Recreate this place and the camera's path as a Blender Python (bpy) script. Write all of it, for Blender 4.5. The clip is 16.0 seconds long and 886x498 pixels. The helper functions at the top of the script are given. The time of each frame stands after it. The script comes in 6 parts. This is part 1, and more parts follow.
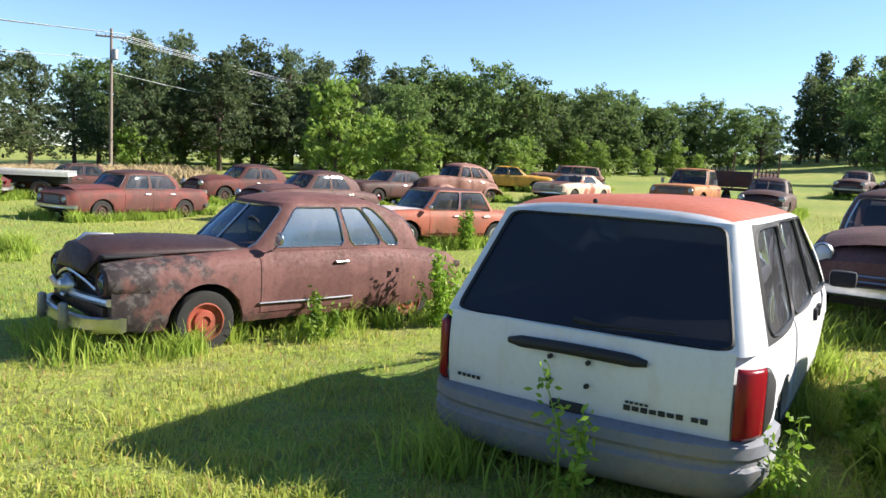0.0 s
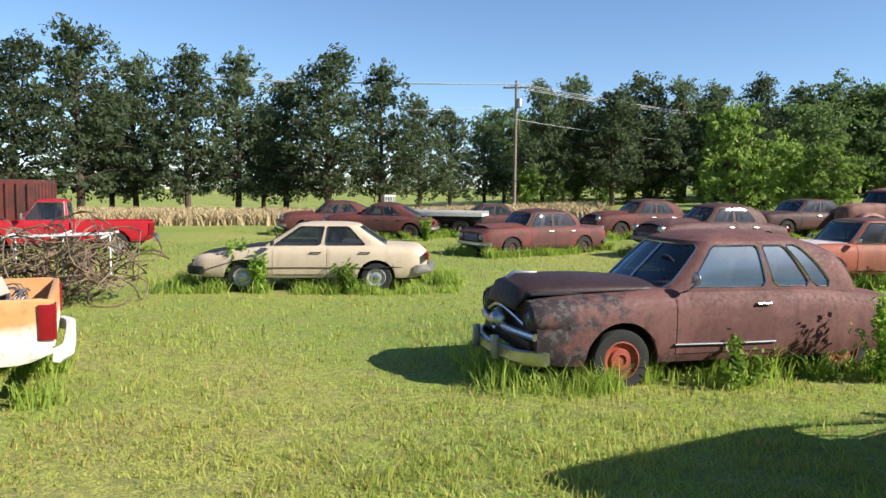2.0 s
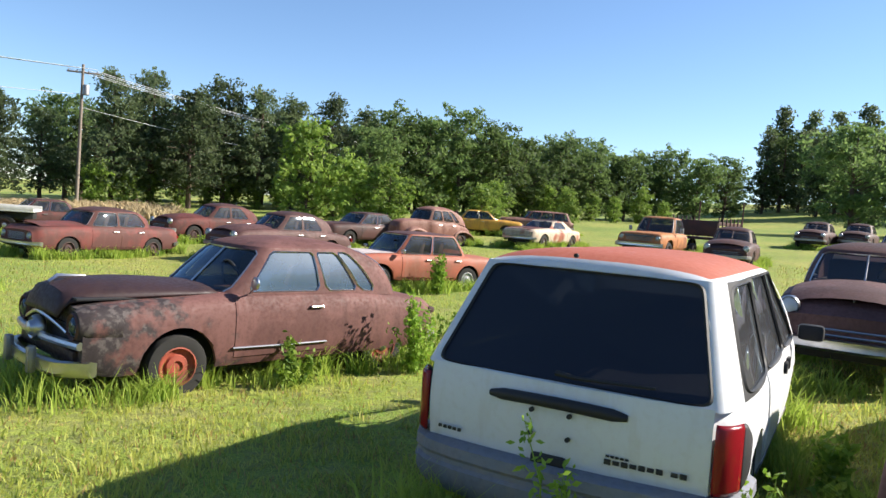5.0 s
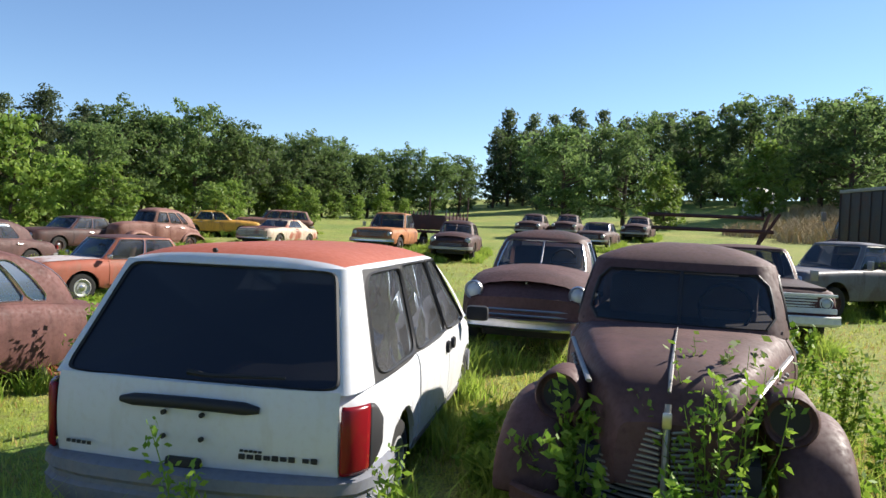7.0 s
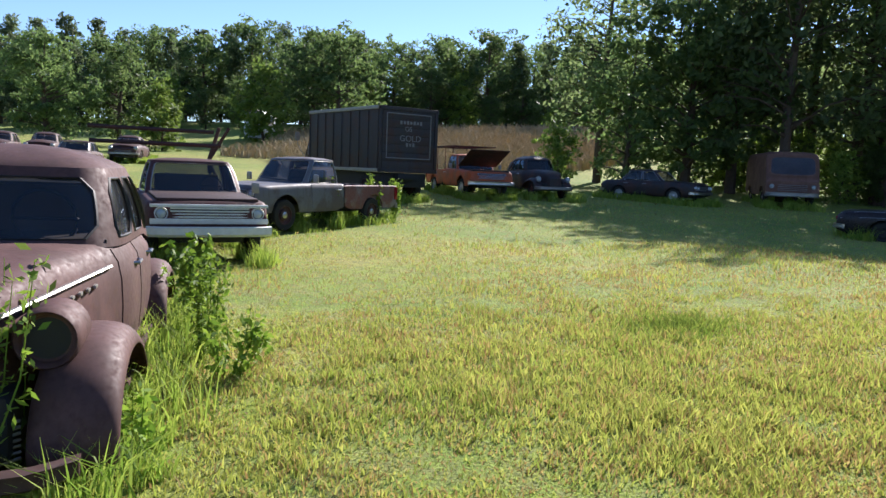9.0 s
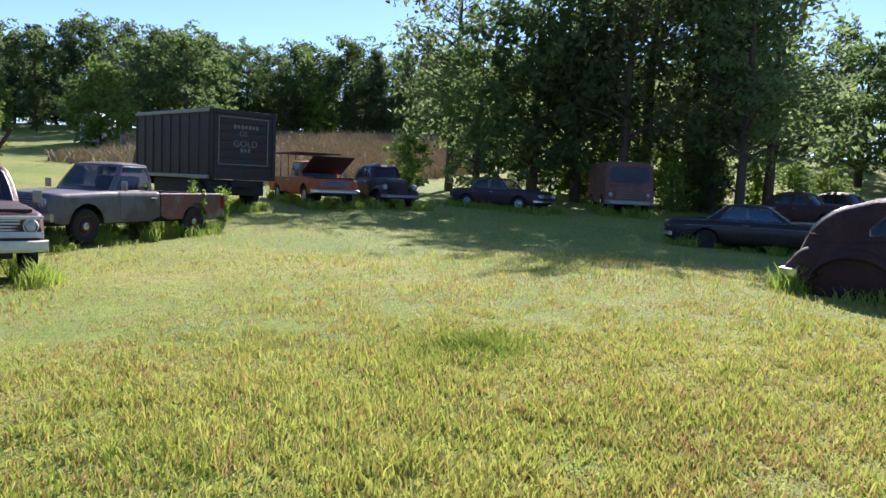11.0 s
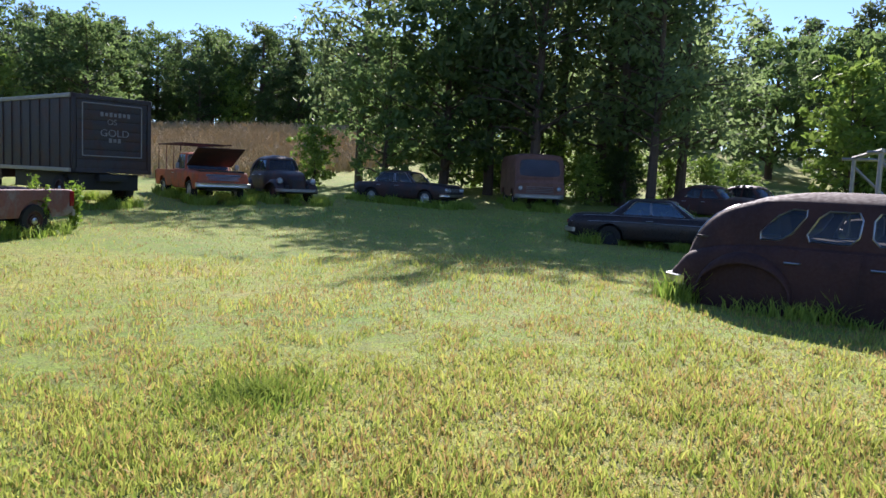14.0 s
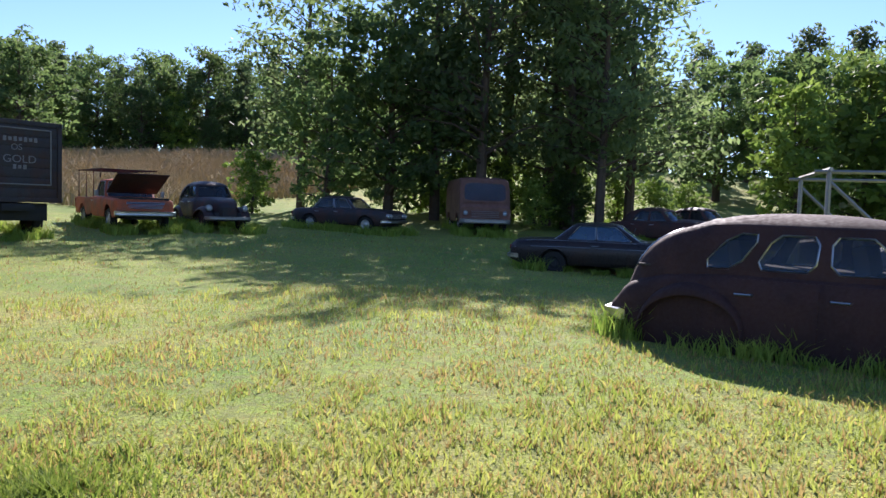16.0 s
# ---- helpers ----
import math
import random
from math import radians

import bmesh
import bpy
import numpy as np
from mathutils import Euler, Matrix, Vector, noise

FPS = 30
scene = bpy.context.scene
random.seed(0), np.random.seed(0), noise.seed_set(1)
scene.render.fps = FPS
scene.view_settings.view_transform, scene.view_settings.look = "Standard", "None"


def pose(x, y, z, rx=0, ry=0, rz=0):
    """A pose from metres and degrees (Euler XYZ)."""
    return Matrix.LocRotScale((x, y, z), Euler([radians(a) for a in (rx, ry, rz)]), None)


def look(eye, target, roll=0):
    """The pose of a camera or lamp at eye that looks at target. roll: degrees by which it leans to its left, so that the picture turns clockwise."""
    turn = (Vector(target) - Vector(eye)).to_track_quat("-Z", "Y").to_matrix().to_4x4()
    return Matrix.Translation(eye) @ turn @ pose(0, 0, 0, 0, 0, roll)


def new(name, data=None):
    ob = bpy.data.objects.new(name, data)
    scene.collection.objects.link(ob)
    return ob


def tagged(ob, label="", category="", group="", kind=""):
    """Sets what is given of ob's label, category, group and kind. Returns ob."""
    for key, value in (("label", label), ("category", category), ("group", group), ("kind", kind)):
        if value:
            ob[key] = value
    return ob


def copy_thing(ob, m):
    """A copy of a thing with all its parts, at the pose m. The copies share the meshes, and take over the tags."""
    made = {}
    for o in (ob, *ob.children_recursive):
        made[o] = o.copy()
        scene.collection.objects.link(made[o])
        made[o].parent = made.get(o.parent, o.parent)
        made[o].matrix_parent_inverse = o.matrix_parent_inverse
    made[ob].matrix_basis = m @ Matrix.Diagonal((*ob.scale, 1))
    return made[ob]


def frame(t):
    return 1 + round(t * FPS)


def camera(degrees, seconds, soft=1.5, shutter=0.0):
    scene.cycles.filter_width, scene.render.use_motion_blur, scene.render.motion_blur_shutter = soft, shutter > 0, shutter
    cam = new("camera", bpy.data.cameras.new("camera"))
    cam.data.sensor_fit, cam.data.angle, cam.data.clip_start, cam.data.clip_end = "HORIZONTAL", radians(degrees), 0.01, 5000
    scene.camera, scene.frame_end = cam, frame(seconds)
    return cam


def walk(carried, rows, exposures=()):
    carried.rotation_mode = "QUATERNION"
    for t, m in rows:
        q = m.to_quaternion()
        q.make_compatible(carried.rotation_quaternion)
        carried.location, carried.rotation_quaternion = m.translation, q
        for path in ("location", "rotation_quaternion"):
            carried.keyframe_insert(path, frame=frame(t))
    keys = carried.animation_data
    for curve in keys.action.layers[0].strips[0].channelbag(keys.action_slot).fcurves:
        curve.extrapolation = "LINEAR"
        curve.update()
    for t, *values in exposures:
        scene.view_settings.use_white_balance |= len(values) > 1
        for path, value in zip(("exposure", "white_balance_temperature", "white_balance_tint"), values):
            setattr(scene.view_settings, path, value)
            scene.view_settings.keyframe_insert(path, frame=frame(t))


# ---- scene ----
cam = camera(61.4, 16.0)
METRES, EYE, TILT, LEAN, TURN = 8.95, 2.05, 0.0, 0.0, 8.0
ROWS = [
    (0.0, 0.0000, 0.0000, 0.0000, 0.33, -6.07, -3.09),
    (0.5, -0.0104, 0.0008, 0.0028, 4.74, -5.31, -3.02),
    (1.0, -0.0207, 0.0016, 0.0049, 13.00, -4.40, -2.39),
    (1.5, -0.0293, 0.0014, 0.0056, 22.84, -4.10, -1.34),
    (2.0, -0.0328, -0.0024, 0.0059, 29.40, -4.49, -0.62),
    (2.5, -0.0378, -0.0046, 0.0048, 36.35, -5.07, -0.27),
    (3.0, -0.0374, -0.0078, 0.0043, 38.64, -5.45, -0.74),
    (3.5, -0.0313, -0.0058, 0.0042, 30.46, -4.85, -2.43),
    (4.0, -0.0235, -0.0041, 0.0048, 18.14, -3.63, -4.13),
    (4.5, -0.0152, -0.0029, 0.0059, 7.10, -3.12, -4.21),
    (5.0, -0.0112, -0.0051, 0.0068, -2.02, -2.72, -4.27),
    (7.5, 0.1017, -0.0255, 0.0073, -29.48, -1.05, -2.05),
    (8.0, 0.1449, -0.0372, 0.0082, -41.20, -1.56, -1.55),
    (8.5, 0.1950, -0.0596, 0.0043, -49.99, -3.97, -0.94),
    (9.0, 0.2292, -0.0601, -0.0062, -56.70, -5.98, -2.23),
    (9.5, 0.2596, -0.0641, -0.0050, -62.21, -5.41, -2.79),
    (12.0, 0.4156, -0.1197, -0.0020, -74.13, -5.47, -1.50),
    (12.5, 0.4503, -0.1286, 0.0016, -80.23, -5.51, -1.54),
    (13.0, 0.4865, -0.1414, 0.0049, -75.06, -5.93, -1.77),
    (13.5, 0.5192, -0.1464, 0.0043, -71.10, -6.09, -2.73),
    (14.0, 0.5614, -0.1506, 0.0084, -72.25, -5.34, -2.44),
    (14.5, 0.6031, -0.1585, 0.0077, -69.06, -5.23, -2.73),
    (15.0, 0.6394, -0.1553, 0.0068, -67.27, -5.20, -3.48),
    (15.5, 0.6767, -0.1596, 0.0090, -67.04, -4.06, -2.63),
    (16.0, 0.7170, -0.1689, 0.0093, -75.64, -3.28, -1.82),
]
walk(cam, [(t, pose(0, 0, EYE, TILT, LEAN, TURN) @ pose(METRES * x, METRES * y, METRES * z, 90 + pitch, roll, yaw)) for t, x, y, z, yaw, pitch, roll in ROWS],
     exposures=((0.0, 1.4, 6250, 10), (1.5, 1.15, 6200, 10), (2.5, 0.9, 6100, 10), (5.0, 1.25, 6300, 10), (8.0, 1.0, 6100, 12), (9.5, 1.15, 5900, 18), (16.0, 1.2, 5850, 21)))


# ---- light ----
world = bpy.data.worlds.new("sky")
scene.world = world
world.use_nodes = True
_sky = world.node_tree.nodes.new("ShaderNodeTexSky")
_sky.sky_type, _sky.sun_disc = "NISHITA", False
SUN_EL, SUN_BEARING = 33.0, 74.0  # degrees; bearing clockwise from +y
_sky.sun_elevation, _sky.sun_rotation = radians(SUN_EL), radians(SUN_BEARING)
_sky.air_density, _sky.dust_density, _sky.ozone_density = 0.85, 0.05, 3.5
world.node_tree.links.new(_sky.outputs[0], world.node_tree.nodes["Background"].inputs[0])
world.node_tree.nodes["Background"].inputs[1].default_value = 0.08
_sun = bpy.data.lights.new("sun", "SUN")
_sun.energy, _sun.angle, _sun.color = 5.0, radians(0.6), (1.0, 0.91, 0.78)
sun = new("sun", _sun)
_sd = Vector((math.sin(radians(SUN_BEARING)) * math.cos(radians(SUN_EL)), math.cos(radians(SUN_BEARING)) * math.cos(radians(SUN_EL)), math.sin(radians(SUN_EL))))
sun.matrix_world = look(_sd * 60, (0, 0, 0))


# ---- the lie of the land ----
def land(x, y):
    """Height of the ground: nearly flat where one walks, rising gently to the north-east."""
    d = 0.6 * x + 0.8 * y
    z = 0.045 * np.clip(d - 10, 0, 50) + 0.02 * np.clip(d - 60, 0, 90)
    z = z + 0.0017 * np.clip(0.9 * x + 0.35 * y - 35, 0, 50) ** 2
    z = z + 0.35 * np.exp(-((x - 4.5) ** 2 + (y - 8.5) ** 2) / 18) + 0.1 * np.exp(-((x - 15) ** 2 + (y + 2) ** 2) / 30)
    # the low bank on which one walks, above the row of cars
    west, east = np.clip((x + 6) / 5, 0, 1), np.clip((24 - x) / 8, 0, 1)
    bank = 0.5 / (1 + np.exp(np.clip((y - 3.4 - 0.4 * np.clip(x - 3, 0, 9)) / 1.3, -30, 30)))
    z = z + bank * west * west * (3 - 2 * west) * east * east * (3 - 2 * east)
    return z + 0.02 * np.sin(x * 0.9 + 1) * np.sin(y * 0.8)


# ---- materials ----
def mat(name, base=(0.5, 0.5, 0.5), rough=0.6, metal=0.0):
    m = bpy.data.materials.new(name)
    m.use_nodes = True
    b = m.node_tree.nodes["Principled BSDF"]
    b.inputs["Base Color"].default_value = (*base, 1)
    b.inputs["Roughness"].default_value = rough
    b.inputs["Metallic"].default_value = metal
    b.inputs["Specular IOR Level"].default_value = 0.35
    return m, m.node_tree.nodes, m.node_tree.links, b


def noise_node(nodes, links, scale, detail=5.0, coord="Object", stretch=None, rough=0.6):
    tc = nodes.new("ShaderNodeTexCoord")
    n = nodes.new("ShaderNodeTexNoise")
    n.inputs["Scale"].default_value, n.inputs["Detail"].default_value, n.inputs["Roughness"].default_value = scale, detail, rough
    if stretch:
        mp = nodes.new("ShaderNodeMapping")
        mp.inputs["Scale"].default_value = stretch
        links.new(tc.outputs[coord], mp.inputs[0])
        links.new(mp.outputs[0], n.inputs["Vector"])
    else:
        links.new(tc.outputs[coord], n.inputs["Vector"])
    return n.outputs["Fac"]


def ramp(nodes, links, fac, stops):
    r = nodes.new("ShaderNodeValToRGB")
    while len(r.color_ramp.elements) < len(stops):
        r.color_ramp.elements.new(0.5)
    for e, (p, c) in zip(r.color_ramp.elements, stops):
        e.position, e.color = p, (*c, 1) if len(c) == 3 else c
    links.new(fac, r.inputs[0])
    return r.outputs[0]


def mix(nodes, links, fac, a, b):
    m = nodes.new("ShaderNodeMix")
    m.data_type = "RGBA"
    for sock, v in ((m.inputs[0], fac), (m.inputs[6], a), (m.inputs[7], b)):
        if isinstance(v, (int, float)):
            sock.default_value = v
        elif isinstance(v, tuple):
            sock.default_value = (*v, 1)
        else:
            links.new(v, sock)
    return m.outputs[2]


def bump(nodes, links, b, fac, strength=0.3, dist=0.01):
    n = nodes.new("ShaderNodeBump")
    n.inputs["Strength"].default_value, n.inputs["Distance"].default_value = strength, dist
    links.new(fac, n.inputs["Height"])
    links.new(n.outputs[0], b.inputs["Normal"])


def rusty(name, paint, rust=(0.16, 0.055, 0.03), amount=0.5, rough=0.62, dark=(0.05, 0.022, 0.016)):
    """Old car paint gone to rust: big patches, streaks down the sides and a fine grain."""
    m, n, l, b = mat(name, paint, rough)
    big = noise_node(n, l, 1.7, 6)
    fine = noise_node(n, l, 24, 6)
    streak = noise_node(n, l, 5.0, 4, stretch=(1.3, 1.3, 0.22))
    k = 0.72 - 0.45 * amount
    patch = ramp(n, l, big, [(k - 0.05, (0, 0, 0)), (k + 0.07, (1, 1, 1))])
    c = mix(n, l, patch, paint, rust)
    c = mix(n, l, ramp(n, l, streak, [(0.52, (0, 0, 0)), (0.72, (0.75, 0.75, 0.75))]), c, tuple(0.6 * r + 0.4 * d for r, d in zip(rust, dark)))
    c = mix(n, l, ramp(n, l, fine, [(0.5, (0, 0, 0)), (0.76, (0.32, 0.32, 0.32))]), c, dark)
    l.new(c, b.inputs["Base Color"])
    l.new(ramp(n, l, fine, [(0.3, (rough - 0.12,) * 3), (0.7, (rough + 0.2,) * 3)]), b.inputs["Roughness"])
    bump(n, l, b, fine, 0.12, 0.003)
    return m


def plain(name, base, rough=0.6, metal=0.0, vary=0.25, scale=9.0):
    m, n, l, b = mat(name, base, rough, metal)
    f = noise_node(n, l, scale, 6)
    l.new(mix(n, l, f, tuple(v * (1 - vary) for v in base), tuple(min(1, v * (1 + vary)) for v in base)), b.inputs["Base Color"])
    bump(n, l, b, noise_node(n, l, scale * 6, 3), 0.12, 0.003)
    return m


def glass(name, tint, see, rough=0.04, ior=1.75):
    """A thin pane: see-through by the share given, with a mirror sheen and some dust."""
    m, n, l, b = mat(name, tint, 0.5)
    out = n["Material Output"]
    tr = n.new("ShaderNodeBsdfTransparent")
    tr.inputs[0].default_value = (*[0.4 + 0.6 * v for v in tint], 1)
    gl = n.new("ShaderNodeBsdfGlossy")
    gl.inputs["Roughness"].default_value = rough
    # gloss colour is blue, so that mirrored sky looks bluer
    gl.inputs[0].default_value = (0.62, 0.78, 0.95, 1)
    fr = n.new("ShaderNodeFresnel")
    fr.inputs[0].default_value = ior
    m1, m2 = n.new("ShaderNodeMixShader"), n.new("ShaderNodeMixShader")
    d = noise_node(n, l, 3.0, 5)
    l.new(ramp(n, l, d, [(0.35, (see,) * 3), (0.75, (see * 0.72,) * 3)]), m1.inputs[0])
    l.new(b.outputs[0], m1.inputs[1])
    l.new(tr.outputs[0], m1.inputs[2])
    l.new(fr.outputs[0], m2.inputs[0])
    l.new(m1.outputs[0], m2.inputs[1])
    l.new(gl.outputs[0], m2.inputs[2])
    l.new(m2.outputs[0], out.inputs[0])
    return m


def leafy(name, dark, light, scale=0.6, through_light=0.45):
    m, n, l, b = mat(name, dark, 0.6)
    gn = n.new("ShaderNodeNewGeometry")
    c = mix(n, l, gn.outputs["Random Per Island"], dark, light)
    c = mix(n, l, ramp(n, l, noise_node(n, l, scale, 3), [(0.35, (0, 0, 0)), (0.7, (0.6, 0.6, 0.6))]), c, light)
    oi = n.new("ShaderNodeObjectInfo")
    hs = n.new("ShaderNodeHueSaturation")
    mr = n.new("ShaderNodeMapRange")
    mr.inputs[3].default_value, mr.inputs[4].default_value = 0.7, 1.25
    l.new(oi.outputs["Random"], mr.inputs[0])
    l.new(mr.outputs[0], hs.inputs["Value"])
    l.new(c, hs.inputs["Color"])
    l.new(hs.outputs[0], b.inputs["Base Color"])
    tl = n.new("ShaderNodeBsdfTranslucent")
    l.new(hs.outputs[0], tl.inputs[0])
    ms = n.new("ShaderNodeMixShader")
    ms.inputs[0].default_value = through_light
    l.new(b.outputs[0], ms.inputs[1])
    l.new(tl.outputs[0], ms.inputs[2])
    l.new(ms.outputs[0], n["Material Output"].inputs[0])
    return m


CHROME = plain("chrome_worn", (0.46, 0.46, 0.47), 0.3, 1.0, 0.25, 12)
STEEL = plain("dull_steel", (0.3, 0.29, 0.28), 0.5, 0.8, 0.3)
RUBBER = plain("old_rubber", (0.022, 0.021, 0.02), 0.85)
BLACK = plain("black_trim", (0.02, 0.02, 0.022), 0.6)
CABIN = plain("cabin_lining", (0.05, 0.04, 0.036), 0.9)
SEATS = plain("seat_cloth", (0.12, 0.085, 0.07), 0.9)
PANE = glass("car_glass", (0.06, 0.07, 0.075), 0.86, 0.04, 1.5)
# blue base colour stands in for sky mirrored in dusty side glass
PANE_SKY = glass("dusty_sky_sheen_glass", (0.045, 0.10, 0.165), 0.42, 0.05)
PANE_DARK = glass("tinted_glass", (0.003, 0.005, 0.012), 0.02, 0.06, 1.25)
PANE_VAN = glass("side_tinted_glass", (0.012, 0.013, 0.015), 0.1, 0.015, 2.1)
LENS = glass("lamp_lens", (0.55, 0.58, 0.6), 0.35, 0.15)
RED_LENS = plain("red_lens", (0.2, 0.008, 0.012), 0.22)
AMBER = plain("amber_lens", (0.5, 0.16, 0.02), 0.25)
RIM_RED = rusty("red_wheel", (0.28, 0.06, 0.035), amount=0.4)
RIM_STEEL = plain("grey_wheel", (0.42, 0.42, 0.41), 0.45, 0.5)
RUST_BROWN = rusty("brown_rust", (0.108, 0.052, 0.047), (0.075, 0.035, 0.031), 0.55, 0.64, (0.03, 0.016, 0.015))
RUST_RED = rusty("red_rust", (0.115, 0.03, 0.025), (0.065, 0.026, 0.022), 0.55, 0.7)
RUST_DARK = rusty("dark_rust", (0.05, 0.026, 0.024), (0.075, 0.03, 0.024), 0.5)
BARK = plain("bark", (0.09, 0.065, 0.048), 0.95, 0, 0.4, 6)


def field_material():
    m, n, l, b = mat("field_grass", (0.1, 0.14, 0.03), 0.95)
    a = noise_node(n, l, 0.16, 5)
    f = noise_node(n, l, 2.2, 6)
    g = noise_node(n, l, 38, 4)
    c = ramp(n, l, a, [(0.36, (0.18, 0.30, 0.035)), (0.5, (0.30, 0.38, 0.05)), (0.64, (0.44, 0.42, 0.09))])
    c = mix(n, l, ramp(n, l, f, [(0.45, (0, 0, 0)), (0.7, (0.55, 0.55, 0.55))]), c, (0.38, 0.29, 0.12))
    c = mix(n, l, ramp(n, l, g, [(0.45, (0, 0, 0)), (0.65, (0.7, 0.7, 0.7))]), c, (0.055, 0.075, 0.018))
    c = mix(n, l, ramp(n, l, noise_node(n, l, 9, 5), [(0.46, (0, 0, 0)), (0.62, (0.75, 0.75, 0.75))]), c, (0.17, 0.18, 0.055))
    l.new(c, b.inputs["Base Color"])
    bump(n, l, b, g, 0.8, 0.05)
    return m


FIELD = field_material()
HAY = plain("dry_hay", (0.40, 0.31, 0.17), 0.95, 0, 0.35, 0.8)
STRAW = leafy("straw_blades", (0.26, 0.16, 0.06), (0.58, 0.43, 0.16), 0.8, 0.5)
BLADE = leafy("grass_blades", (0.20, 0.31, 0.04), (0.54, 0.54, 0.12), 0.5, 0.5)
WEED = leafy("weed_leaves", (0.10, 0.21, 0.02), (0.28, 0.40, 0.05), 2.0)
GROVE_LEAF = leafy("grove_leaves", (0.09, 0.14, 0.055), (0.2, 0.26, 0.1), 0.3, 0.75)
TALL = leafy("uncut_grass", (0.14, 0.26, 0.03), (0.38, 0.46, 0.08), 0.8, 0.5)
NEEDLE = leafy("cedar_needles", (0.055, 0.085, 0.042), (0.14, 0.18, 0.08), 0.25, 0.6)
LEAF = leafy("broad_leaves", (0.065, 0.12, 0.04), (0.17, 0.24, 0.075), 0.3, 0.65)
LEAF_LIGHT = leafy("young_leaves", (0.11, 0.2, 0.03), (0.26, 0.35, 0.07), 0.3, 0.5)


# ---- mesh helpers ----
def part(name, bm, material, parent=None, label="", smooth=True):
    me = bpy.data.meshes.new(name)
    bmesh.ops.recalc_face_normals(bm, faces=bm.faces[:])
    bm.to_mesh(me)
    bm.free()
    me.materials.append(material)
    if smooth:
        me.polygons.foreach_set("use_smooth", [True] * len(me.polygons))
        me.set_sharp_from_angle(angle=radians(38))
    ob = new(name, me)
    ob.parent = parent
    if label:
        ob["label"] = label
    return ob


def mesh_part(name, verts, faces, material, parent=None, label="", smooth=True):
    bm = bmesh.new()
    vs = [bm.verts.new(v) for v in verts]
    for f in faces:
        bm.faces.new([vs[i] for i in f])
    return part(name, bm, material, parent, label, smooth)


def add_box(bm, c, s, rot=None, bevel=0.0):
    r = bmesh.ops.create_cube(bm, size=1.0)
    m = Matrix.Translation(c) @ (rot or Matrix.Identity(4)) @ Matrix.Diagonal((*s, 1))
    bmesh.ops.transform(bm, matrix=m, verts=r["verts"])
    if bevel:
        es = {e for v in r["verts"] for e in v.link_edges}
        bmesh.ops.bevel(bm, geom=list(es), offset=bevel, segments=2, affect="EDGES", profile=0.6)


def box(name, c, s, material, parent=None, label="", rot=None, bevel=0.01):
    bm = bmesh.new()
    add_box(bm, c, s, rot, bevel)
    return part(name, bm, material, parent, label)


def tube(bm, pts, r, sides=6, squash=1.0):
    """A pipe of radius r (or one radius a point) along the points."""
    pts = [Vector(p) for p in pts]
    rs = [float(q) for q in r] if isinstance(r, (list, tuple)) else [float(r)] * len(pts)
    rings = []
    for i, p in enumerate(pts):
        d = (pts[min(i + 1, len(pts) - 1)] - pts[max(i - 1, 0)]).normalized()
        u = d.cross(Vector((0, 0, 1)) if abs(d.z) < 0.9 else Vector((1, 0, 0))).normalized()
        w = u.cross(d)
        rings.append([bm.verts.new(p + rs[i] * (math.cos(a) * u + squash * math.sin(a) * w)) for a in [2 * math.pi * k / sides for k in range(sides)]])
    for a, b in zip(rings, rings[1:]):
        for k in range(sides):
            bm.faces.new((a[k], a[(k + 1) % sides], b[(k + 1) % sides], b[k]))
    bm.faces.new(rings[0])
    bm.faces.new(rings[-1][::-1])


def pipe(name, pts, r, material, parent=None, label="", sides=6, squash=1.0):
    bm = bmesh.new()
    tube(bm, pts, r, sides, squash)
    return part(name, bm, material, parent, label)


def lathe(name, prof, material, parent=None, label="", at=(0, 0, 0), axis="Y", n=24, closed=True):
    """Turn the (radius, along) profile round an axis."""
    bm = bmesh.new()
    rings = []
    for r, h in prof:
        ring = []
        for k in range(n):
            a = 2 * math.pi * k / n
            c, s = r * math.cos(a), r * math.sin(a)
            p = {"Y": (c, h, s), "X": (h, c, s), "Z": (c, s, h)}[axis]
            ring.append(bm.verts.new(Vector(p) + Vector(at)))
        rings.append(ring)
    for a, b in zip(rings, rings[1:]):
        for k in range(n):
            bm.faces.new((a[k], a[(k + 1) % n], b[(k + 1) % n], b[k]))
    if closed:
        bm.faces.new(rings[0])
        bm.faces.new(rings[-1][::-1])
    return part(name, bm, material, parent, label)


def lift(x, y):
    return float(land(x, y))


def thing(name, x, y, turn, label, category, group="", z=0.0, lean=0.0, nod=0.0):
    e = new(name)
    e.empty_display_size = 0.3
    e.matrix_world = pose(x, y, lift(x, y) + z, lean, nod, turn)
    return tagged(e, label, category, group)


# ---- vehicles ----
SECTION = [(0.93, 0.0), (0.975, 0.12), (0.995, 0.32), (1.0, 0.5), (0.992, 0.7), (0.965, 0.84), (0.91, 0.935), (0.82, 0.985), (0.6, 1.005), (0.3, 1.02), (0.0, 1.025)]


def soften(pairs, r=0.09):
    """A smooth curve through a broken line."""
    xs = np.array([p[0] for p in pairs]); zs = np.array([p[1] for p in pairs])

    def f(x):
        o = np.linspace(-r, r, 9)
        return float(np.mean(np.interp(x + o, xs, zs)))
    return f


